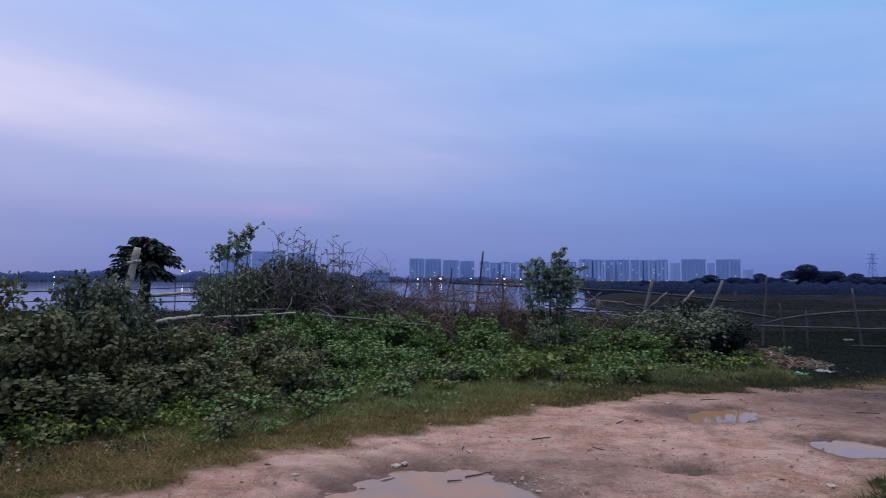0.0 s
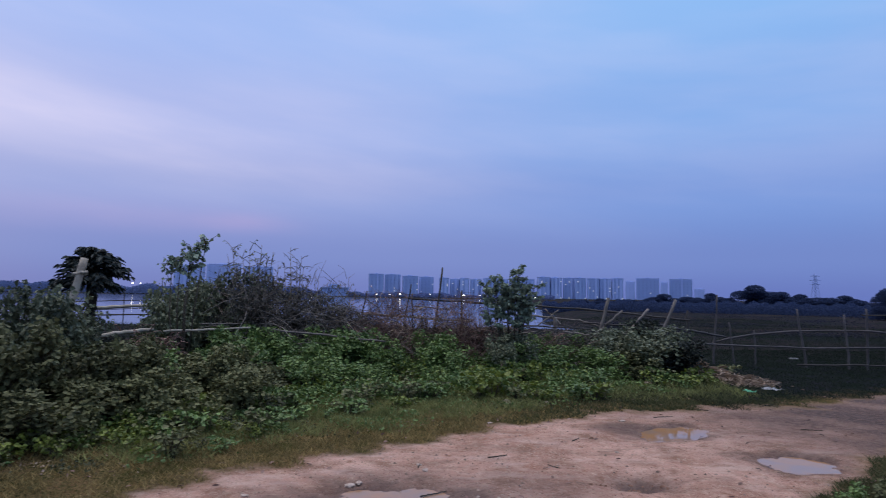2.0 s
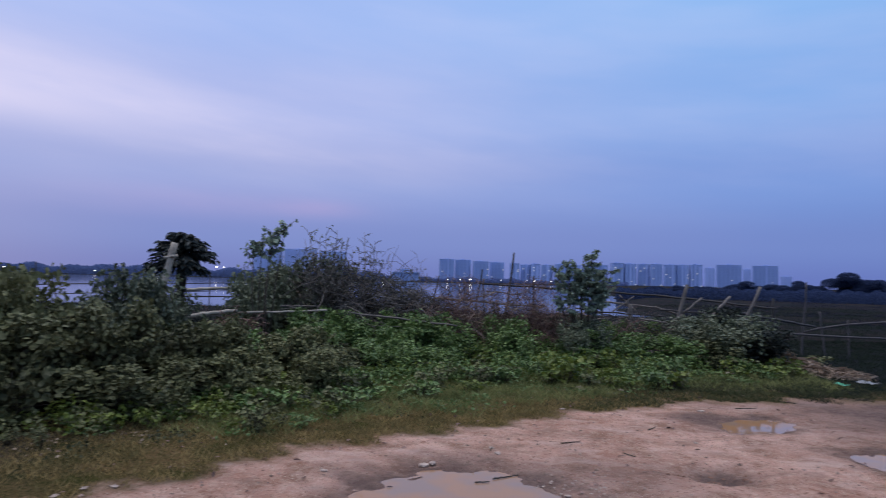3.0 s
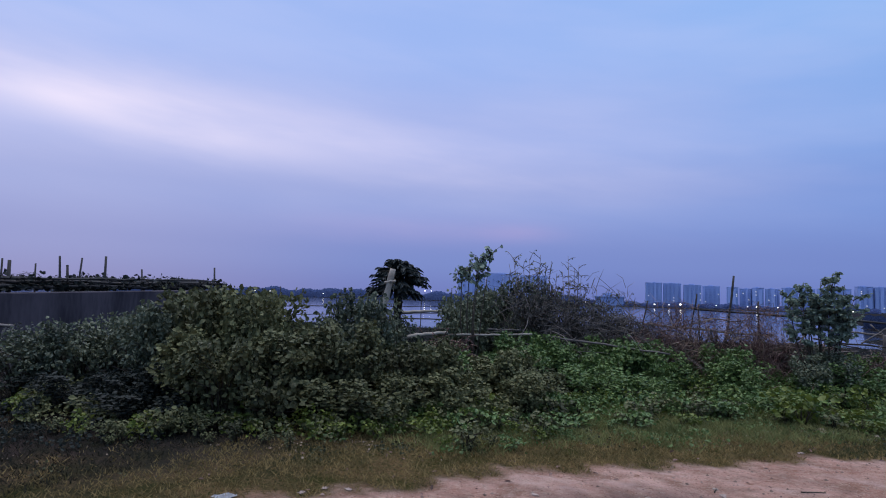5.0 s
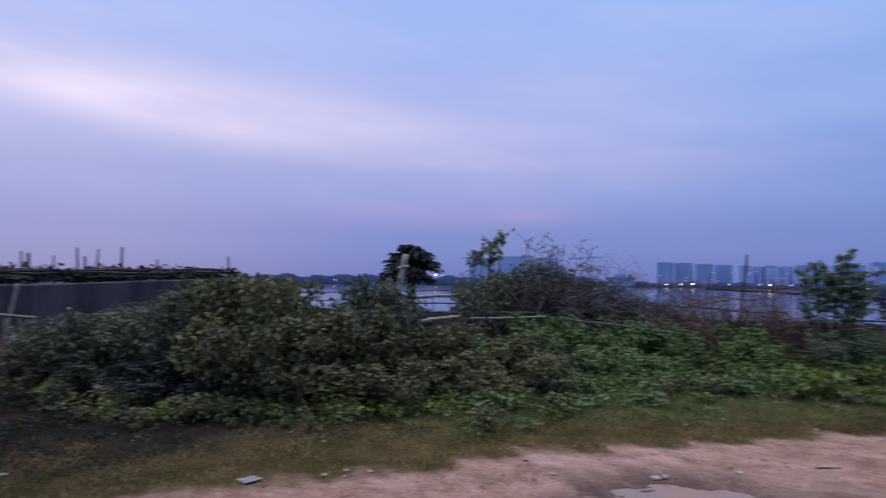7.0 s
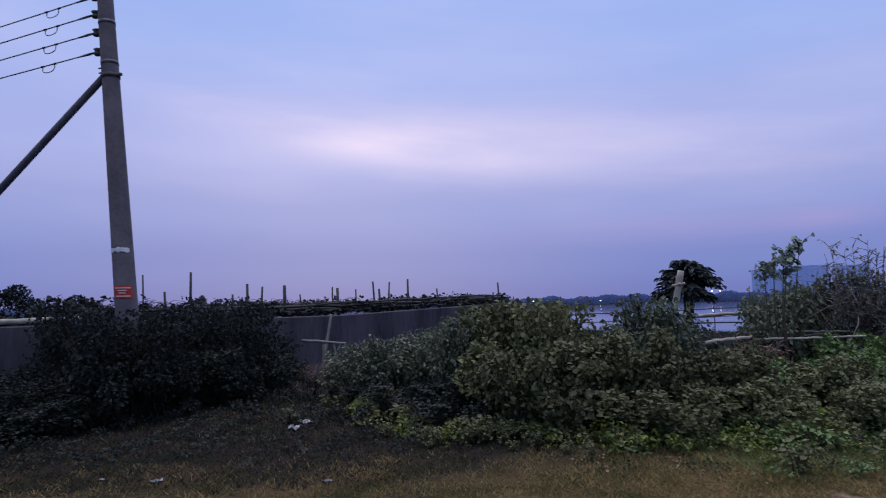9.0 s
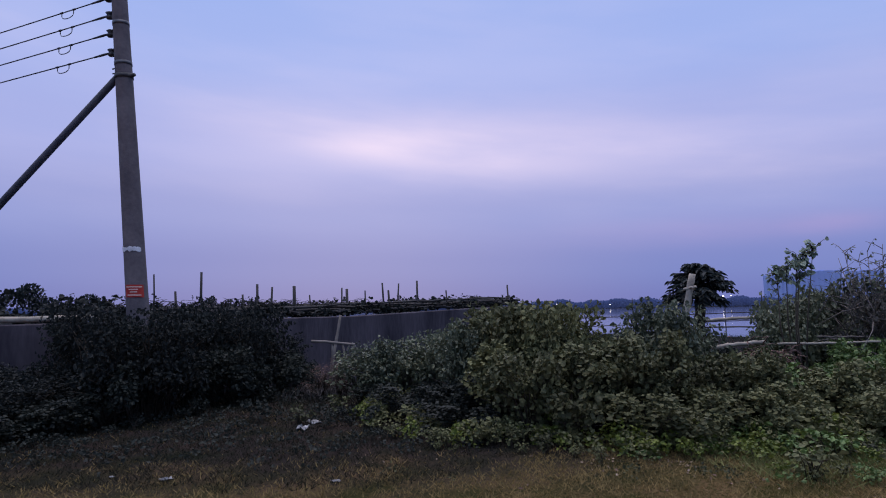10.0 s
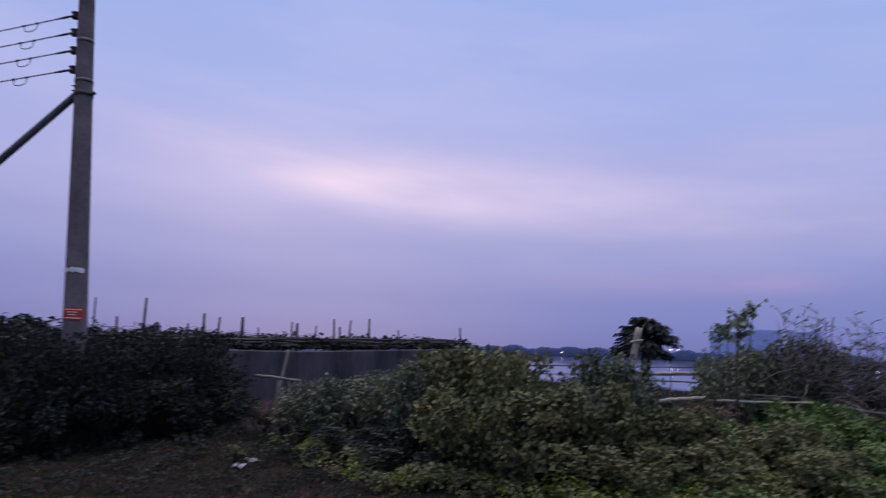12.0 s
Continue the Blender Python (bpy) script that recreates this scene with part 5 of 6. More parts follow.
WIRE_Z = (6.90, 6.60, 6.29, 5.96)
wire_way = Vector((-2.7, -1.2, 0)).normalized()
side_way = Vector((wire_way.y, -wire_way.x, 0))
for z in (6.40, 5.72):
    band(z, 0.06, 0.006, M_GALV)
band(5.50, 0.07, 0.012, M_STEEL, "strut_clamp")
part("clamp_bolt", tube("clamp_bolt", [on_pole(5.50) - wire_way * 0.24, on_pole(5.50) + wire_way * 0.2], [0.03, 0.03], M_STEEL, 6), pole)
for z in (5.68, 5.60):
    part("peg", tube("peg", [on_pole(z), on_pole(z) + wire_way * 0.26], [0.012, 0.012], M_STEEL, 6), pole)
for k, z in enumerate(WIRE_Z):
    p0 = on_pole(z)
    hub = p0 + wire_way * (pole_r(z) + 0.13)
    bracket = []
    for dz in (0.055, -0.055):
        bracket.append(([p0 + Vector((0, 0, dz)), hub + Vector((0, 0, dz)) + wire_way * 0.04], [0.012, 0.012]))
    bracket.append(([hub + Vector((0, 0, 0.075)), hub - Vector((0, 0, 0.075))], [0.009, 0.009]))
    holder = part("wire_bracket", tubes("wire_bracket", bracket, M_STEEL, 6), pole)
    prof = [(-0.06, 0.04), (-0.04, 0.066), (-0.016, 0.044), (0.016, 0.044), (0.04, 0.066), (0.06, 0.04)]
    part("insulator", tube("insulator", [hub + Vector((0, 0, a)) for a, b in prof], [b for a, b in prof], M_STEEL, 12), holder, "dark spool insulator")
    far = hub + wire_way * 42 + Vector((0, 0, 0.1))
    pts = []
    for j in range(25):
        t = (j / 24) ** 1.6
        q = hub.lerp(far, t)
        q.z -= 4 * 0.15 * t * (1 - t)
        pts.append(q)
    wire = part("wire", tube("wire", pts, [0.011] * 25, M_CABLE, 6), pole)
    grip = [hub + wire_way * s - Vector((0, 0, 0.012 * s)) for s in (0.05, 0.2, 0.42)]
    part("wire_grip", tube("wire_grip", grip, [0.016, 0.022, 0.014], M_CABLE, 6), wire)
    reach = (1.02 + 0.06 * k) / 42
    c = hub.lerp(far, reach) - Vector((0, 0, 0.6 * reach * (1 - reach)))
    part("loop_clamp", tube("loop_clamp", [c - wire_way * 0.19, c - wire_way * 0.13], [0.018, 0.018], M_CABLE, 6), wire)
    part("loop_clamp", tube("loop_clamp", [c + wire_way * 0.13, c + wire_way * 0.19], [0.018, 0.018], M_CABLE, 6), wire)
    loop = []
    for j in range(9):
        a = math.pi * j / 8
        loop.append(c + wire_way * (-0.15 * math.cos(a)) * (1 + 0.25 * math.sin(a)) + Vector((0, 0, -0.13 * math.sin(a) ** 0.6)))
    part("jumper_loop", tube("jumper_loop", loop, [0.008] * 9, M_CABLE, 6), wire)
strut_foot = Vector((-18.6, -0.98, -0.3)) - pole_foot
strut_top = on_pole(5.52) + wire_way * 0.15
part("strut", tube("strut", [strut_foot, strut_top], [0.075, 0.058], M_STRUT, 12), pole, "slanting round strut bracing the pole")
face = (Vector((0, 0, 1.6)) - (pole_foot + on_pole(2.0))).normalized()
face.z = 0
face.normalize()
right = Vector((-face.y, face.x, 0))


def curved_patch(name, z0, z1, spread, shift, grow, mat, rough=0.0, seed=1):
    """A thin sheet wrapped round the shaft."""
    rng = random.Random(seed)
    verts, faces = [], []
    n = 13
    for layer in (grow, grow + 0.003):
        for k, z in enumerate((z0, z1)):
            for j in range(n):
                a = (j / (n - 1) - 0.5) * spread + shift
                w = on_pole(z + rng.uniform(-rough, rough)) + (face * math.cos(a) + right * math.sin(a)) * (pole_r(z) + layer)
                verts.append(tuple(w))
    for j in range(n - 1):
        o = 2 * n
        faces += [(j, j + 1, n + j + 1, n + j), (o + j, o + n + j, o + n + j + 1, o + j + 1)]
        faces += [(j, o + j, o + j + 1, j + 1), (n + j, n + j + 1, o + n + j + 1, o + n + j)]
    faces += [(0, n, 3 * n, 2 * n), (n - 1, 3 * n - 1, 4 * n - 1, 2 * n - 1)]
    return mesh_from(name, verts, faces, mat)


sign = part("warning_sign", curved_patch("warning_sign", 1.86, 2.06, 1.7, -0.25, 0.004, M_RED), pole, "small red painted sign with pale lines of writing")
M_SIGN_TEXT = material("sign_writing", (0.62, 0.42, 0.36), (0.75, 0.55, 0.48), 0.7, 10)
for k, (z, spread, shift) in enumerate([(2.025, 1.4, -0.25), (1.985, 0.8, -0.3), (1.945, 0.6, -0.3), (1.895, 1.2, -0.25)]):
    part("writing_bar", curved_patch("writing_bar", z - 0.008, z + 0.008, spread, shift, 0.009, M_SIGN_TEXT), sign)
part("paper_strip", curved_patch("paper_strip", 2.60, 2.665, 2.1, -0.45, 0.006, M_PAPER, 0.018, 5), pole, "torn white strip tied round the pole")

# ---- umbrella-crowned sapling and pale post by the water ----
plant = base("umbrella_sapling", spot(25.85, 12.3, -0.09), "dark umbrella-crowned sapling with drooping leaves by the water", "tree")
part("trunk", tube("trunk", [(0, 0, -0.1), (0.02, 0, 0.9), (-0.02, 0.02, 1.7), (0.0, 0, 2.1)], [0.09, 0.08, 0.075, 0.03], M_STEM, 10), plant)
rr = random.Random(21)
ribs, lp, lt, ls = [], [], [], []
for k in range(104):
    # fronds spring from the top of the trunk, rise, and bow at their ends
    steep = math.radians(rr.choice((84, 70, 58, 46, 34, 22, 12, 0, -14, -28)) + rr.uniform(-8, 8))
    a = 2.39996 * k + rr.uniform(-0.25, 0.25)
    L = (0.56 - 0.10 * math.sin(max(0.0, steep)) - 0.12 * max(0.0, -steep)) * rr.uniform(0.82, 1.08)
    o = Vector((0, 0, 1.90 + 0.20 * max(0.0, math.sin(steep))))
    out = Vector((math.cos(a), math.sin(a), 0))
    mid = o + out * (L * 0.55 * math.cos(steep)) + Vector((0, 0, L * 0.55 * math.sin(steep) + 0.05))
    end = mid + out * (L * 0.48 * max(0.35, math.cos(steep))) + Vector((0, 0, -0.07 + 0.10 * math.sin(steep)))
    ribs.append(([o, mid, end], [0.010, 0.007, 0.003]))
    for j in range(7):
        t = 0.25 + 0.75 * j / 6
        q = o.lerp(mid, t / 0.55) if t < 0.55 else mid.lerp(end, (t - 0.55) / 0.45)
        for turned in (-1, 1):
            lp.append(tuple(q))
            lt.append((math.cos(a + turned * 0.75), math.sin(a + turned * 0.75), -0.35 + rr.uniform(-0.3, 0.15)))
            ls.append(rr.uniform(0.11, 0.18))
tagged(part("rib_tangle", tubes("rib_tangle", ribs, M_STEM), plant), kind="stuff")
rng = np.random.default_rng(22)
part("foliage", leaves("foliage", np.array(lp), np.array(lt), np.array(ls), M_TREE_LEAF, rng, 0.42, flat=0.9), plant)
for k in range(5):
    part("hanging_stalk", tube("hanging_stalk", [(0.03 * k - 0.05, 0.02, 1.6), (0.05 * k - 0.1, -0.05, 1.35)], [0.03, 0.015], M_STEM, 6), plant)
bamboo("post", aim(28.2, -6.0, 10.4), aim(26.45, 2.6, 10.3), 0.052, 0.050, M_PALE_WOOD, "pale thick wooden post leaning beside a sapling", "post", seed=15, wobble=0.004)
bamboo("rail_stub", aim(27.2, 1.3, 10.32), aim(26.2, 1.5, 10.22), 0.02, 0.02, M_PALE_WOOD, "short stick tied across the pale post", "stick", seed=16)

# ---- bamboo fence along the water ----
RAILS = [  # start and end: direction, height angle, distance; thickness; pale or dark
    (46, -1.3, 21, 20.4, -0.72, 20, 0.028, 0, "thin dark bamboo rail of the waterside fence"),
    (40, -2.0, 21, 20.5, -1.36, 20, 0.022, 0, "thin dark bamboo rail of the waterside fence"),
    (25.9, -1.45, 14, 20.6, -1.10, 14.2, 0.050, 1, "pale thick bamboo rail over the water"),
    (26.0, -2.0, 14.3, 20.4, -1.95, 14.3, 0.022, 0, "thin dark bamboo rail of the waterside fence"),
    (25.2, -3.65, 10.3, 21.2, -3.12, 10.5, 0.045, 1, "pale bamboo pole resting across the bushes"),
    (20.4, -3.34, 10.6, 13.4, -3.05, 10.8, 0.026, 1, "pale bamboo pole resting across the bushes"),
    (12.4, -3.12, 10.8, 1.4, -4.25, 10.9, 0.026, 1, "weathered bamboo rail behind green bushes"),
    (17.5, -2.75, 10.9, 14.4, -2.70, 10.9, 0.02, 1, "short weathered bamboo stick in the bushes"),
    (3.6, -1.72, 12.6, -6.5, -2.3, 12.9, 0.03, 1, "weathered bamboo rail behind dead brush"),
    (-0.6, -0.25, 13.2, -6.2, -0.52, 13.4, 0.028, 0, "crooked dark bamboo top rail of the fence"),
    (-6.0, -0.5, 13.4, -16.4, -0.95, 13.6, 0.032, 0, "crooked dark bamboo top rail of the fence"),
    (-16.0, -0.92, 13.6, -25.6, -1.72, 13.9, 0.030, 0, "crooked dark bamboo top rail of the fence"),
    (-9.8, -1.5, 13.3, -16.3, -1.98, 13.4, 0.028, 1, "weathered bamboo rail of the broken fence"),
    (-16.2, -1.95, 13.4, -18.8, -2.75, 13.4, 0.028, 1, "weathered bamboo rail of the broken fence"),
    (-7.6, -2.85, 13.1, -11.4, -2.95, 13.1, 0.03, 1, "fallen bamboo pole in dead brush"),
    (-9.5, -4.3, 12.4, -11.8, -4.25, 12.4, 0.03, 1, "fallen bamboo pole in dead brush"),
    (-22.6, -2.12, 15.0, -28.4, -3.05, 16.6, 0.040, 1, "long weathered bamboo rail of the field fence"),
    (-25.2, -3.72, 16.0, -35.5, -3.62, 17.0, 0.040, 1, "long weathered bamboo rail of the field fence"),
    (-35.0, -3.6, 17.0, -46.0, -2.95, 18.5, 0.036, 1, "long weathered bamboo rail of the field fence"),
    (-33.5, -5.0, 16.6, -46.0, -4.2, 17.5, 0.036, 0, "dark low bamboo rail of the field fence"),
    (-37.9, -0.95, 17.5, -46.0, -0.8, 18.9, 0.030, 0, "dark upper bamboo rail of the field fence"),
    (-37.6, -2.14, 17.4, -46.0, -2.45, 18.0, 0.042, 1, "long weathered bamboo rail of the field fence"),
    (2.6, -2.5, 12.4, -2.2, -1.0, 12.9, 0.020, 1, "thin broken bamboo stick leaning in dead brush"),
    (-2.6, -3.4, 12.4, -4.6, -0.9, 12.9, 0.020, 1, "thin broken bamboo stick leaning in dead brush"),
    (-7.4, -3.9, 12.6, -8.9, -2.1, 12.8, 0.022, 1, "thin broken bamboo stick leaning in dead brush"),
    (-9.7, -3.5, 12.8, -12.4, -3.1, 12.9, 0.022, 1, "fallen bamboo pole in dead brush"),
    (-12.6, -2.5, 13.0, -14.4, -1.1, 13.2, 0.020, 1, "thin broken bamboo stick leaning in dead brush"),
    (-9.4, -2.3, 13.0, -12.6, -2.9, 13.0, 0.020, 0, "thin dark stick caught in the broken fence"),
    (-14.8, -3.0, 13.0, -17.2, -3.3, 13.0, 0.024, 1, "fallen bamboo pole in dead brush"),
    (-1.2, -0.95, 13.0, -4.4, -1.25, 13.1, 0.018, 0, "thin dark stick caught in the broken fence"),
    (49.3, -3.57, 10.7, 46.3, -3.42, 10.7, 0.030, 1, "pale bamboo pole resting across the bushes"),
    (47.6, -1.9, 10.6, 48.0, -6.0, 10.6, 0.026, 1, "thin weathered bamboo stake among bushes"),
    (67.95, -0.25, 12.6, 67.5, -1.9, 12.4, 0.055, 1, "short pale board leaning on the wall"),
    (-20.0, -1.05, 13.2, -17.2, -3.6, 13.0, 0.034, 1, "broken bamboo pole slanting across the fence"),
    (-22.2, -0.85, 13.4, -19.6, -3.9, 13.2, 0.036, 1, "broken bamboo pole slanting across the fence"),
    (-8.6, -3.7, 12.6, -11.4, -1.9, 12.9, 0.024, 1, "broken bamboo pole slanting across the fence"),
    (-11.2, -2.55, 13.1, -17.6, -2.75, 13.2, 0.022, 0, "thin dark stick caught in the broken fence"),
    (-13.2, -1.0, 13.3, -15.2, -2.9, 13.2, 0.018, 1, "thin broken bamboo stick leaning in dead brush"),
    (-16.6, -2.2, 13.3, -24.8, -2.5, 13.8, 0.024, 0, "dark middle bamboo rail of the broken fence"),
]
for k, (a0, e0, d0, a1, e1, d1, r, pale, label) in enumerate(RAILS):
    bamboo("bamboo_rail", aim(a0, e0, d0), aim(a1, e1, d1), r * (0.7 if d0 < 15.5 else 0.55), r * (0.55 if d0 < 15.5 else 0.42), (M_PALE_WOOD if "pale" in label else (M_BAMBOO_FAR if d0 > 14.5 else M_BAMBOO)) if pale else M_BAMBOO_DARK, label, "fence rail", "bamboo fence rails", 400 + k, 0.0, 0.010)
# the bowed rail of the field fence
bow = [aim(a, e, d) for a, e, d in ((-27.3, -3.6, 16.6), (-28.6, -3.15, 16.7), (-30.4, -2.75, 16.9), (-33.0, -2.4, 17.1), (-35.6, -2.22, 17.3), (-38.2, -2.12, 17.5))]
foot = bow[0]
rail = new("bamboo_rail", tube("bamboo_rail", [p - foot for p in bow], [0.022, 0.023, 0.023, 0.022, 0.020, 0.018], M_BAMBOO_FAR, 8, 0.1))
rail.location = foot
tagged(rail, "bowed pale bamboo rail of the field fence", "fence rail", "bamboo fence rails")

STAKES = [  # top: direction, height angle; foot direction; distance; thickness; pale
    (-3.73, 2.65, -2.6, 13.2, 0.03, 0), (-5.57, 0.55, -5.5, 13.3, 0.028, 0), (-0.84, 1.07, 0.5, 13.2, 0.022, 0), (-1.0, 0.2, -1.0, 13.4, 0.02, 0), (3.2, 0.35, 4.8, 12.8, 0.02, 0),
    (-18.83, 0.07, -16.8, 13.2, 0.05, 1), (-24.45, 0.02, -21.4, 13.6, 0.045, 1), (-14.1, -1.8, -14.1, 13.2, 0.06, 1),
    (-11.0, -1.5, -11.1, 13.2, 0.025, 1), (-8.8, -2.0, -6.6, 12.6, 0.025, 1), (-25.4, -0.9, -25.3, 14.2, 0.04, 0),
    (40.56, 0.73, 40.5, 22, 0.035, 0), (36.32, 0.64, 36.2, 22, 0.035, 0), (30.91, 0.60, 30.9, 22, 0.035, 0), (35.13, -0.76, 34.0, 20.3, 0.04, 0), (20.9, -0.2, 21.0, 20, 0.05, 0), (23.5, 0.3, 23.5, 20, 0.03, 0), (20.7, 1.0, 20.7, 20, 0.03, 0),
    (21.3, -1.0, 21.4, 14.2, 0.035, 0),
    (-27.75, 0.48, -27.3, 16.6, 0.040, 1), (-28.62, -1.81, -29.1, 16.7, 0.035, 1), (-30.5, -2.4, -30.6, 16.9, 0.032, 1), (-33.6, -0.57, -34.3, 17.0, 0.045, 1), (-36.76, -0.93, -37.1, 17.2, 0.040, 1),
    (-38.2, -0.44, -38.2, 17.5, 0.045, 1), (-39.53, -1.36, -39.3, 17.6, 0.045, 1), (-41.2, -1.2, -41.2, 18.0, 0.04, 0),
]
for k, (a0, e0, a1, d, r, pale) in enumerate(STAKES):
    f = spot(a1, d)
    z = min(ground_z(f.x, f.y), 0.0)
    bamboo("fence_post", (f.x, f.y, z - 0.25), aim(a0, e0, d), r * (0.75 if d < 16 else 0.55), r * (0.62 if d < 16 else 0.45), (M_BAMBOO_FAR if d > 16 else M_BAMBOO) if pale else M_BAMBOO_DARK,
           "weathered bamboo fence post" if pale else "dark upright bamboo fence post", "fence post", "bamboo fence posts", 450 + k, 0, 0.012)


# ---- dead brush, twigs, tall shoots ----
def brush_heap(name, line, n, length, mat, label, seed, spread=0.35, height=0.8, lift=0.0, tilts=(-0.15, 0.6), thick=0.009):
    """A tangle of dry stalks heaped along a line."""
    rr = random.Random(seed)
    o = spot(*line[0])
    lines = []
    for k in range(n):
        t = rr.random()
        i = min(int(t * (len(line) - 1)), len(line) - 2)
        u = t * (len(line) - 1) - i
        p = spot(*line[i]).lerp(spot(*line[i + 1]), u) - o
        p += Vector((rr.gauss(0, spread), rr.gauss(0, spread), 0))
        h = height * rr.random() ** 0.7 * (0.55 + 0.3 * math.sin(t * 11 + seed) + 0.2 * math.sin(t * 27 + seed))
        a, tilt = rr.uniform(0, 6.283), rr.uniform(*tilts)
        d = Vector((math.cos(a), math.sin(a), tilt)).normalized() * length * rr.uniform(0.5, 1.2)
        s = p + Vector((0, 0, max(0.02, h - d.z * 0.5)))
        lines.append(([s, s + d * 0.5 + Vector((rr.gauss(0, 0.04), rr.gauss(0, 0.04), 0.05)), s + d], [thick, thick * 0.8, thick * 0.35]))
    ob = new(name, tubes(name, lines, mat, 4))
    ob.location = (o.x, o.y, lift + ground_z(o.x, o.y) - 0.02)
    return tagged(ob, label, "brush", kind="stuff")


brush_heap("dead_brush", [(6.0, 12.0), (2.5, 12.0), (-1.0, 12.2), (-4.5, 12.4), (-8.0, 12.5)], 4200, 0.42, M_DEAD, "heap of reddish-brown dead brush against the fence", 61, 0.28, 1.62, 0.0, (-0.4, 2.0), 0.005)
brush_heap("dry_stalks", [(5.5, 11.9), (2.0, 11.9), (-2.0, 12.1), (-6.5, 12.3)], 420, 0.5, M_STRAW, "pale tan broken stalks lying over dead brush", 59, 0.28, 1.62, 0.0, (-0.5, 1.2), 0.0055)
brush_heap("dead_brush", [(-8.5, 12.6), (-12.0, 12.8), (-15.0, 13.0)], 1000, 0.5, M_DEAD, "low brown dead brush at the foot of the fence", 62, 0.32, 0.8, 0.0, (-0.2, 1.3), 0.007)
brush_heap("dry_twigs", [(-8.0, 12.9), (-12.0, 13.1), (-17.5, 13.3)], 1200, 0.55, M_TWIG, "grey dry twigs matted against the broken fence", 69, 0.3, 1.0, 0.0, (-0.2, 0.7), 0.006)
brush_heap("dry_twigs", [(16, 11.6), (12, 11.8), (8, 12.1), (3.5, 12.2)], 1150, 0.5, M_TWIG, "grey dry twigs tangled over bushes", 63, 0.32, 2.1, 0.0, (0.0, 2.2), 0.006)
brush_heap("dead_vines", [(13.5, 11.5), (10.5, 11.6), (7.5, 11.8), (4.5, 12.0), (2.0, 12.1)], 1500, 0.55, M_TWIG, "grey-brown dead vines matted over a mound of brush", 58, 0.30, 1.55, 0.0, (-0.7, 0.5), 0.006)
brush_heap("dead_boughs", [(14.5, 11.4), (11.0, 11.5), (8.0, 11.6), (5.0, 11.8), (2.0, 12.0)], 260, 0.95, M_TWIG, "long bare grey boughs thrown over a mound of brush", 57, 0.22, 1.75, 0.0, (-0.5, 0.9), 0.009)
brush_heap("dead_brush", [(22.4, 9.7), (19.0, 9.8)], 1100, 0.28, M_DEAD, "patch of withered brown stalks under a pole", 64, 0.10, 1.04)
brush_heap("dead_brush", [(60.5, 11.6), (57.0, 11.4)], 420, 0.3, M_TWIG, "withered grey-brown grass by the wall", 65, 0.3, 0.2, 0.0, (0.3, 2.5), 0.004)
brush_heap("dry_vines", [(75, 13.2), (66, 14.0), (58, 15.2), (50, 16.9), (43, 18.8)], 380, 0.35, M_BAMBOO_DARK, "dark dry vines tangled over the trellis", 67, 0.35, 0.10, 1.66)
brush_heap("straw_heap", [(-24.8, 13.8), (-26.6, 13.4), (-29.0, 13.1), (-31.0, 13.0)], 200, 0.30, M_STRAW, "flattened heap of dry straw at the edge of the field", 66, 0.14, 0.12)
straw_rng = np.random.default_rng(68)
n = 900
t = straw_rng.random(n) ** 1.4
line = np.array([tuple(spot(-24.8 - 6.4 * q, 13.8 - 0.8 * q))[:2] for q in t])
line = line + straw_rng.normal(0, 0.13, (n, 2))
straw_pos = np.column_stack([line, heights(line) + 0.02 + 0.26 * straw_rng.random(n) ** 1.5 * (1.1 - t)])
straw_tip = np.column_stack([straw_rng.normal(0, 1, (n, 2)), straw_rng.normal(0.0, 0.25, n)])
tagged(new("dry_fronds", leaves("dry_fronds", straw_pos, straw_tip, straw_rng.uniform(0.08, 0.30, n), M_STRAW, straw_rng, 0.17, (LEAF, LEAF_F), 1.0)), "pale dry fronds heaped at the field edge", "brush", kind="stuff")


def branching(name, az, d, tops, mat, label, seed, twig_leaf, leaf_mat, leaf, category, twigs=8, reach=0.22, bare=0.45):
    """An upright plant: main stalks up to the given tops, forked twigs, and sparse leaves at their ends."""
    rr = random.Random(seed)
    o = spot(az, d)
    o.z = ground_z(o.x, o.y)
    thing = base(name, o, label, category)
    lines, lp, lt = [], [], []
    for taz, tel, dd in tops:
        top = aim(taz, tel, d + dd) - o
        f = Vector((top.x * 0.25 + rr.uniform(-0.1, 0.1), rr.uniform(-0.1, 0.1), 0.0))
        mid = f.lerp(top, 0.55) + Vector((rr.uniform(-0.08, 0.08), 0, 0.05))
        lines.append(([f, mid, top], [0.015, 0.011, 0.004]))
        for k in range(twigs):
            t = rr.uniform(bare, 1.0)
            q = mid.lerp(top, (t - 0.45) / 0.55)
            e = q + Vector((rr.uniform(-reach, reach), rr.uniform(-reach, reach), rr.uniform(0.0, 0.18)))
            lines.append(([q, q.lerp(e, 0.5) + Vector((0, 0, 0.02)), e], [0.007, 0.0055, 0.003]))
            for j in range(twig_leaf):
                lp.append(tuple(q.lerp(e, rr.uniform(0.4, 1.1))))
                lt.append((rr.uniform(-1, 1), rr.uniform(-1, 1), rr.uniform(-0.9, 0.2)))
    tagged(part("stalk_tangle", tubes("stalk_tangle", lines, mat), thing), kind="stuff")
    if lp:
        rng = np.random.default_rng(seed)
        part("foliage", leaves("foliage", np.array(lp), np.array(lt), leaf * rng.uniform(0.6, 1.3, len(lp)), leaf_mat, rng, 0.75), thing)
    return thing


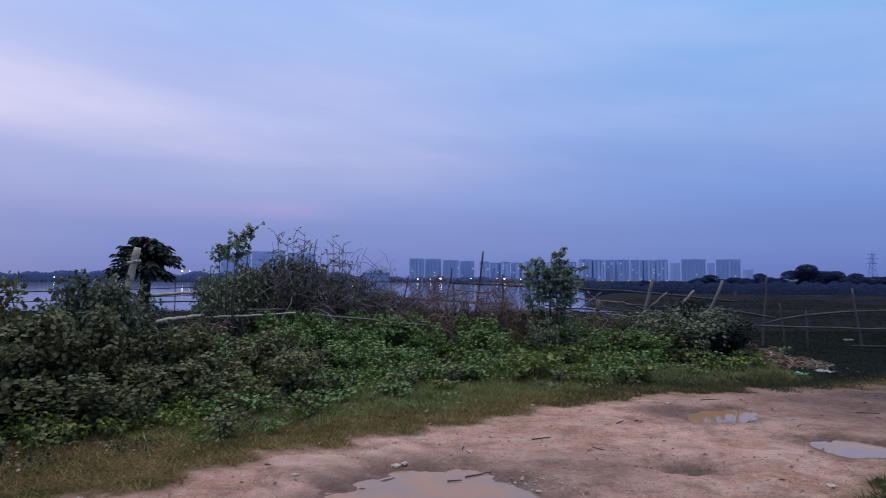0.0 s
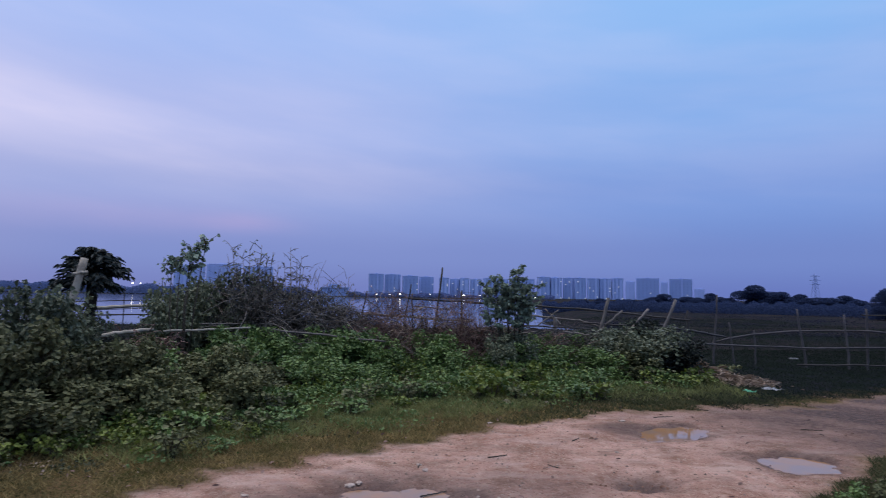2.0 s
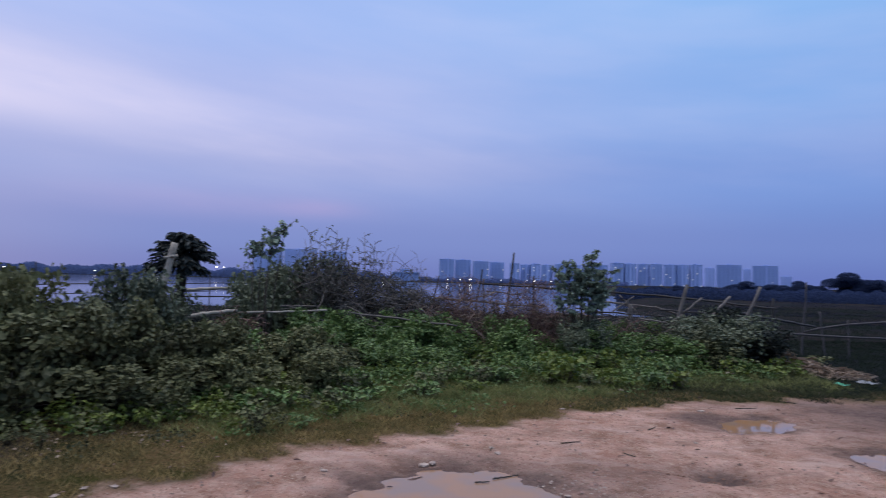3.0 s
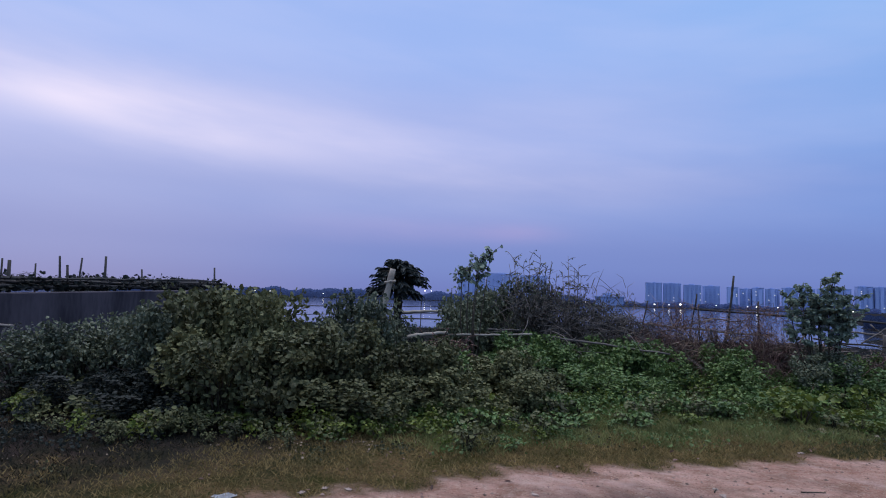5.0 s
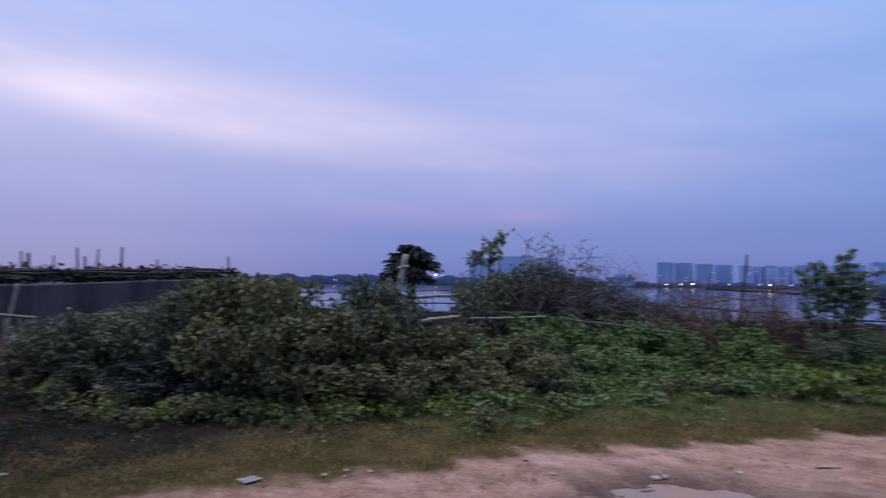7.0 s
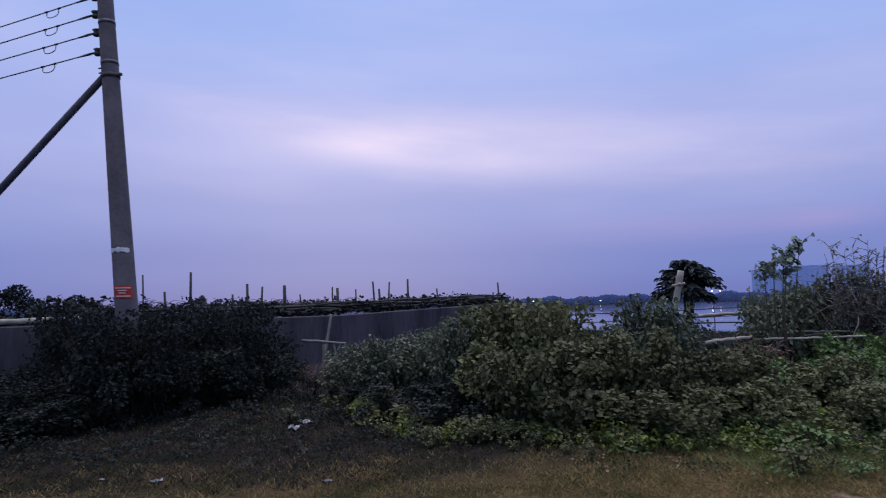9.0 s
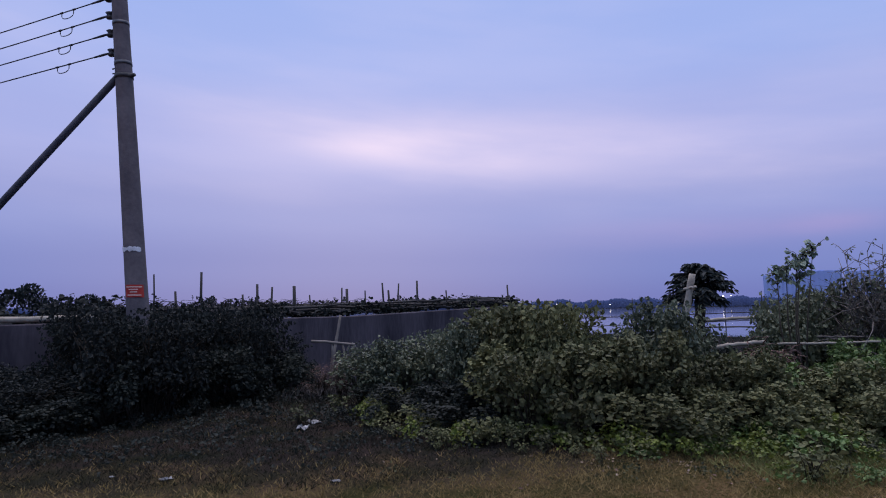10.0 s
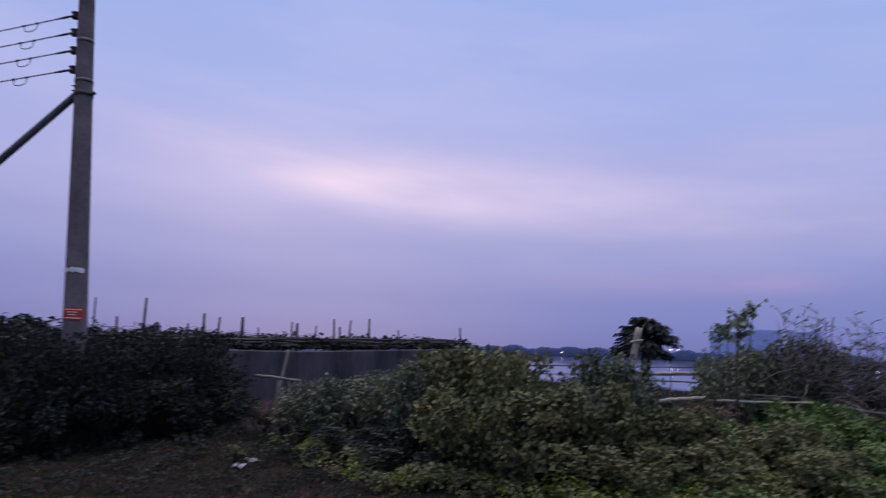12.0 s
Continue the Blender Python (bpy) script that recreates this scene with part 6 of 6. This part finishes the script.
branching("tall_shoot", 18.7, 10.6, [(20.0, 2.7, 0), (19.3, 3.3, 0.1), (18.3, 3.7, 0), (17.35, 4.3, 0), (18.6, 2.9, 0)], M_STEM,
          "tall leafy shoot rising above bushes", 71, 5, M_SAPLING, 0.088, "shrub", 14, 0.15, 0.80)
branching("dry_shrub", 13.0, 11.6, [(15.6, 3.4, 0), (14.8, 2.6, 0.2), (13.7, 3.9, 0), (13.0, 3.0, 0), (12.2, 3.4, 0.2), (11.2, 2.6, 0), (14.3, 3.2, 0), (15.2, 4.0, 0.1), (12.7, 4.3, 0), (11.7, 3.7, 0.1), (13.3, 2.4, 0)], M_TWIG,
          "leafless dry shrub with thin forked twigs", 72, 2, M_LEAF_GREY, 0.05, "shrub", 12)
branching("dry_shrub", 9.5, 11.9, [(10.2, 4.2, 0), (9.6, 3.1, 0.1), (9.0, 2.4, 0), (8.5, 1.4, 0), (6.2, 1.3, 0), (5.6, 0.8, 0.1), (10.7, 2.8, 0), (9.9, 2.0, 0.1), (9.2, 3.4, 0), (7.6, 1.2, 0), (4.6, 0.9, 0), (4.2, 0.2, 0.1)], M_TWIG,
          "leafless dry shrub with thin forked twigs", 73, 1, M_LEAF_GREY, 0.05, "shrub", 10)
branching("sapling", -10.0, 12.0, [(-7.6, 0.9, 0), (-8.4, 1.6, 0), (-9.3, 1.5, 0.1), (-10.0, 2.3, 0), (-10.8, 2.75, 0), (-11.6, 2.0, 0.1), (-12.2, 1.0, 0), (-9.8, 0.8, 0), (-11.0, 0.9, 0), (-8.6, 0.2, 0), (-10.4, 0.0, 0.1), (-11.6, -0.2, 0)], M_STEM,
          "bushy grey-green sapling standing against the fence", 74, 24, M_SAPLING, 0.070, "sapling", 15, 0.21)


# ---- litter and stones ----
def crumpled(name, x, y, size, mat, label, category, seed, flat=0.4):
    """A crumpled sheet of litter on the ground."""
    rr = random.Random(seed)
    bm = bmesh.new()
    bmesh.ops.create_grid(bm, x_segments=7, y_segments=6, size=0.5)
    for v in bm.verts:
        v.co.x += rr.uniform(-0.07, 0.07)
        v.co.y = v.co.y * 0.7 + rr.uniform(-0.06, 0.06)
        v.co.z = (abs(rr.gauss(0, 0.22)) + 0.05) * flat
    bmesh.ops.scale(bm, vec=(size, size, size), verts=bm.verts)
    bmesh.ops.solidify(bm, geom=bm.faces[:], thickness=0.003)
    ob = new(name, from_bm(name, bm, mat))
    ob.location = (x, y, ground_z(x, y) + 0.006)
    ob.rotation_euler = (0, 0, rr.uniform(0, 6.28))
    return tagged(ob, label, category)


def stone(x, y, size, seed, mat=M_STONE):
    rr = random.Random(seed)
    bm = bmesh.new()
    bmesh.ops.create_icosphere(bm, subdivisions=1, radius=size)
    k = [rr.uniform(0, 6) for _ in range(3)]
    for v in bm.verts:
        v.co *= 1 + 0.22 * math.sin(v.co.x / size * 2.3 + k[0]) * math.sin(v.co.y / size * 2.9 + k[1]) + rr.uniform(-0.05, 0.05)
        v.co.z *= 0.42
        v.co.x *= 1.25
    ob = new("stone", from_bm("stone", bm, mat))
    ob.location = (x, y, ground_z(x, y) + size * 0.2)
    ob.rotation_euler = (0, 0, rr.uniform(0, 6.28))
    tagged(ob, "pale stone half sunk in the dirt track", "stone", "stones on the track")


for k, (x, y, size) in enumerate([(-0.40, 5.42, 0.045), (-0.33, 5.45, 0.035), (0.25, 5.8, 0.035), (0.20, 6.0, 0.025), (0.74, 4.79, 0.022), (2.91, 8.03, 0.04), (3.05, 4.9, 0.04),
                                  (1.15, 7.9, 0.03), (-1.2, 5.1, 0.03), (4.6, 5.6, 0.035), (2.3, 6.5, 0.025), (0.9, 8.9, 0.05), (2.2, 9.3, 0.05), (4.6, 11.2, 0.09)]):
    stone(x, y, size, 500 + k)
crumpled("plastic_scrap", 6.06, 10.48, 0.17, M_GREEN, "bright green plastic scrap lying by the track", "litter", 521, 0.5)
crumpled("plastic_bag", 6.62, 10.72, 0.30, M_WHITE, "crumpled pale plastic bag by the straw heap", "litter", 522, 0.35)
crumpled("plastic_bag", -7.56, 4.15, 0.19, M_WHITE, "crumpled white plastic bag on the verge", "litter", 523, 0.6)
crumpled("plastic_bag", -7.85, 4.50, 0.20, M_WHITE, "crumpled white plastic bag on the verge", "litter", 524, 0.5)
crumpled("paper_scrap", -6.47, 2.07, 0.11, M_WHITE, "small white scrap of paper in the grass", "litter", 525)
crumpled("paper_scrap", -5.24, 3.18, 0.08, M_WHITE, "small white scrap of paper in the grass", "litter", 526)
crumpled("paper_scrap", -6.95, 1.72, 0.05, M_WHITE, "small white scrap of paper in the grass", "litter", 527)
crumpled("paper_scrap", 1.62, 9.2, 0.22, M_STONE, "pale torn paper at the foot of bushes", "litter", 528)
crumpled("paper_scrap", -1.62, 7.05, 0.12, M_STONE, "pale dry leaf on the grass verge", "litter", 529, 0.25)
crumpled("plastic_bag", 10.5, 16.0, 0.22, M_WHITE, "white plastic scrap in the fenced field", "litter", 530)

crumpled("plastic_bag", -3.37, 3.91, 0.17, M_WHITE, "flattened white plastic bag at the track edge", "litter", 531, 0.35)
crumpled("paper_scrap", -2.63, 4.53, 0.06, M_STONE, "small pale scrap at the track edge", "litter", 532)
crumpled("paper_scrap", -2.81, 4.45, 0.06, M_STONE, "small pale scrap at the track edge", "litter", 533)
crumpled("paper_scrap", -2.93, 4.30, 0.06, M_STONE, "small pale scrap at the track edge", "litter", 534)

# loose gravel on the track
rng = np.random.default_rng(88)
n = 3000
p = rng.uniform((-3.5, 3.6), (8.5, 10.5), (n, 2))
e, v = side_of(p, ROAD_EDGE), side_of(p, NEAR_VERGE)
_, q = puddle_depth(p)
p = p[(e < 0.1) & (v > -0.1) & (q > 1.1) & (p[:, 0] + 0.35 * (p[:, 1] - 7.0) < 2.6 + 2.4 * rng.random(n) ** 2)]
n = len(p)
size = 0.006 + 0.016 * rng.random(n) ** 4
octa = np.array([(1, 0, 0), (-1, 0, 0), (0, 1, 0), (0, -1, 0), (0, 0, 0.7), (0, 0, -0.5)])
octa_f = np.array([(0, 2, 4), (2, 1, 4), (1, 3, 4), (3, 0, 4), (2, 0, 5), (1, 2, 5), (3, 1, 5), (0, 3, 5)])
jit = octa[None] * rng.uniform(0.6, 1.3, (n, 6, 1)) * size[:, None, None]
verts = (np.column_stack([p, heights(p) + size * 0.2])[:, None, :] + jit).reshape(-1, 3)
tagged(new("gravel", mesh_from("gravel", verts, (octa_f[None] + (np.arange(n) * 6)[:, None, None]).reshape(-1, 3), M_PEBBLE)), "loose small gravel scattered on the dirt track", "gravel", kind="stuff")
# churned clods of red mud in the rut
rng = np.random.default_rng(89)
n = 60
p = np.column_stack([rng.normal(2.15, 0.2, n), rng.normal(5.45, 0.10, n)])
size = rng.uniform(0.006, 0.018, n)
jit = octa[None] * rng.uniform(0.5, 1.4, (n, 6, 1)) * size[:, None, None]
verts = (np.column_stack([p, heights(p) + size * 0.25])[:, None, :] + jit).reshape(-1, 3)
tagged(new("mud_clods", mesh_from("mud_clods", verts, (octa_f[None] + (np.arange(n) * 6)[:, None, None]).reshape(-1, 3), M_CLOD)), "churned clods of red-brown mud in the track", "mud", kind="stuff")
# withered leaves and bark blown over track and verge
n = 1500
p = rng.uniform((-4.0, 3.6), (8.0, 11.5), (n, 2))
e, v = side_of(p, ROAD_EDGE), side_of(p, NEAR_VERGE)
_, q = puddle_depth(p)
p = p[(e < 1.2) & (v > -0.3) & (q > 1.0) & (rng.random(n) < np.clip(0.35 + 0.5 * wave(p, 0.9, 4), 0.05, 1))]
n = len(p)
tip = np.column_stack([rng.normal(0, 1, (n, 2)), rng.uniform(0.0, 0.25, n)])
tagged(new("leaf_litter", leaves("leaf_litter", np.column_stack([p, heights(p) + 0.006]), tip, rng.uniform(0.02, 0.075, n), M_DEAD, rng, 0.5, (LEAF, LEAF_F), 2.0)),
       "withered brown leaves scattered over the track", "leaf litter", kind="stuff")
# broken stone chips pressed into the track
n = 170
p = np.column_stack([rng.normal(0.95, 0.30, n), rng.normal(5.0, 0.14, n)])
size = 0.004 + 0.013 * rng.random(n) ** 3
jit = octa[None] * rng.uniform(0.6, 1.4, (n, 6, 1)) * size[:, None, None] * (1, 1, 0.6)
verts = (np.column_stack([p, heights(p) + size * 0.15])[:, None, :] + jit).reshape(-1, 3)
tagged(new("stone_chips", mesh_from("stone_chips", verts, (octa_f[None] + (np.arange(n) * 6)[:, None, None]).reshape(-1, 3), M_STONE)), "pale broken stone chips pressed into the track", "gravel", kind="stuff")
# dark sticks lying on the track
for k, (x, y, a, s) in enumerate([(1.0, 6.3, 0.4, 0.22), (1.5, 6.0, 2.2, 0.16), (3.6, 8.35, 0.2, 0.3), (2.0, 7.0, 0.9, 0.2), (5.2, 7.6, -0.3, 0.25), (0.2, 5.95, 1.4, 0.14), (0.30, 5.23, 0.55, 0.26), (0.10, 5.07, 0.2, 0.12), (5.6, 9.2, 0.5, 0.3), (4.4, 8.9, 2.6, 0.22)]):
    d = Vector((math.cos(a), math.sin(a), 0)) * s * 0.5
    c = Vector((x, y, max(ground_z(x, y), WATER_Z) + 0.008))
    bamboo("stick", c - d, c + d, 0.006, 0.004, M_STEM, "dark dry stick lying on the dirt track", "stick", "sticks on the track", 540 + k, 0, 0.0025)
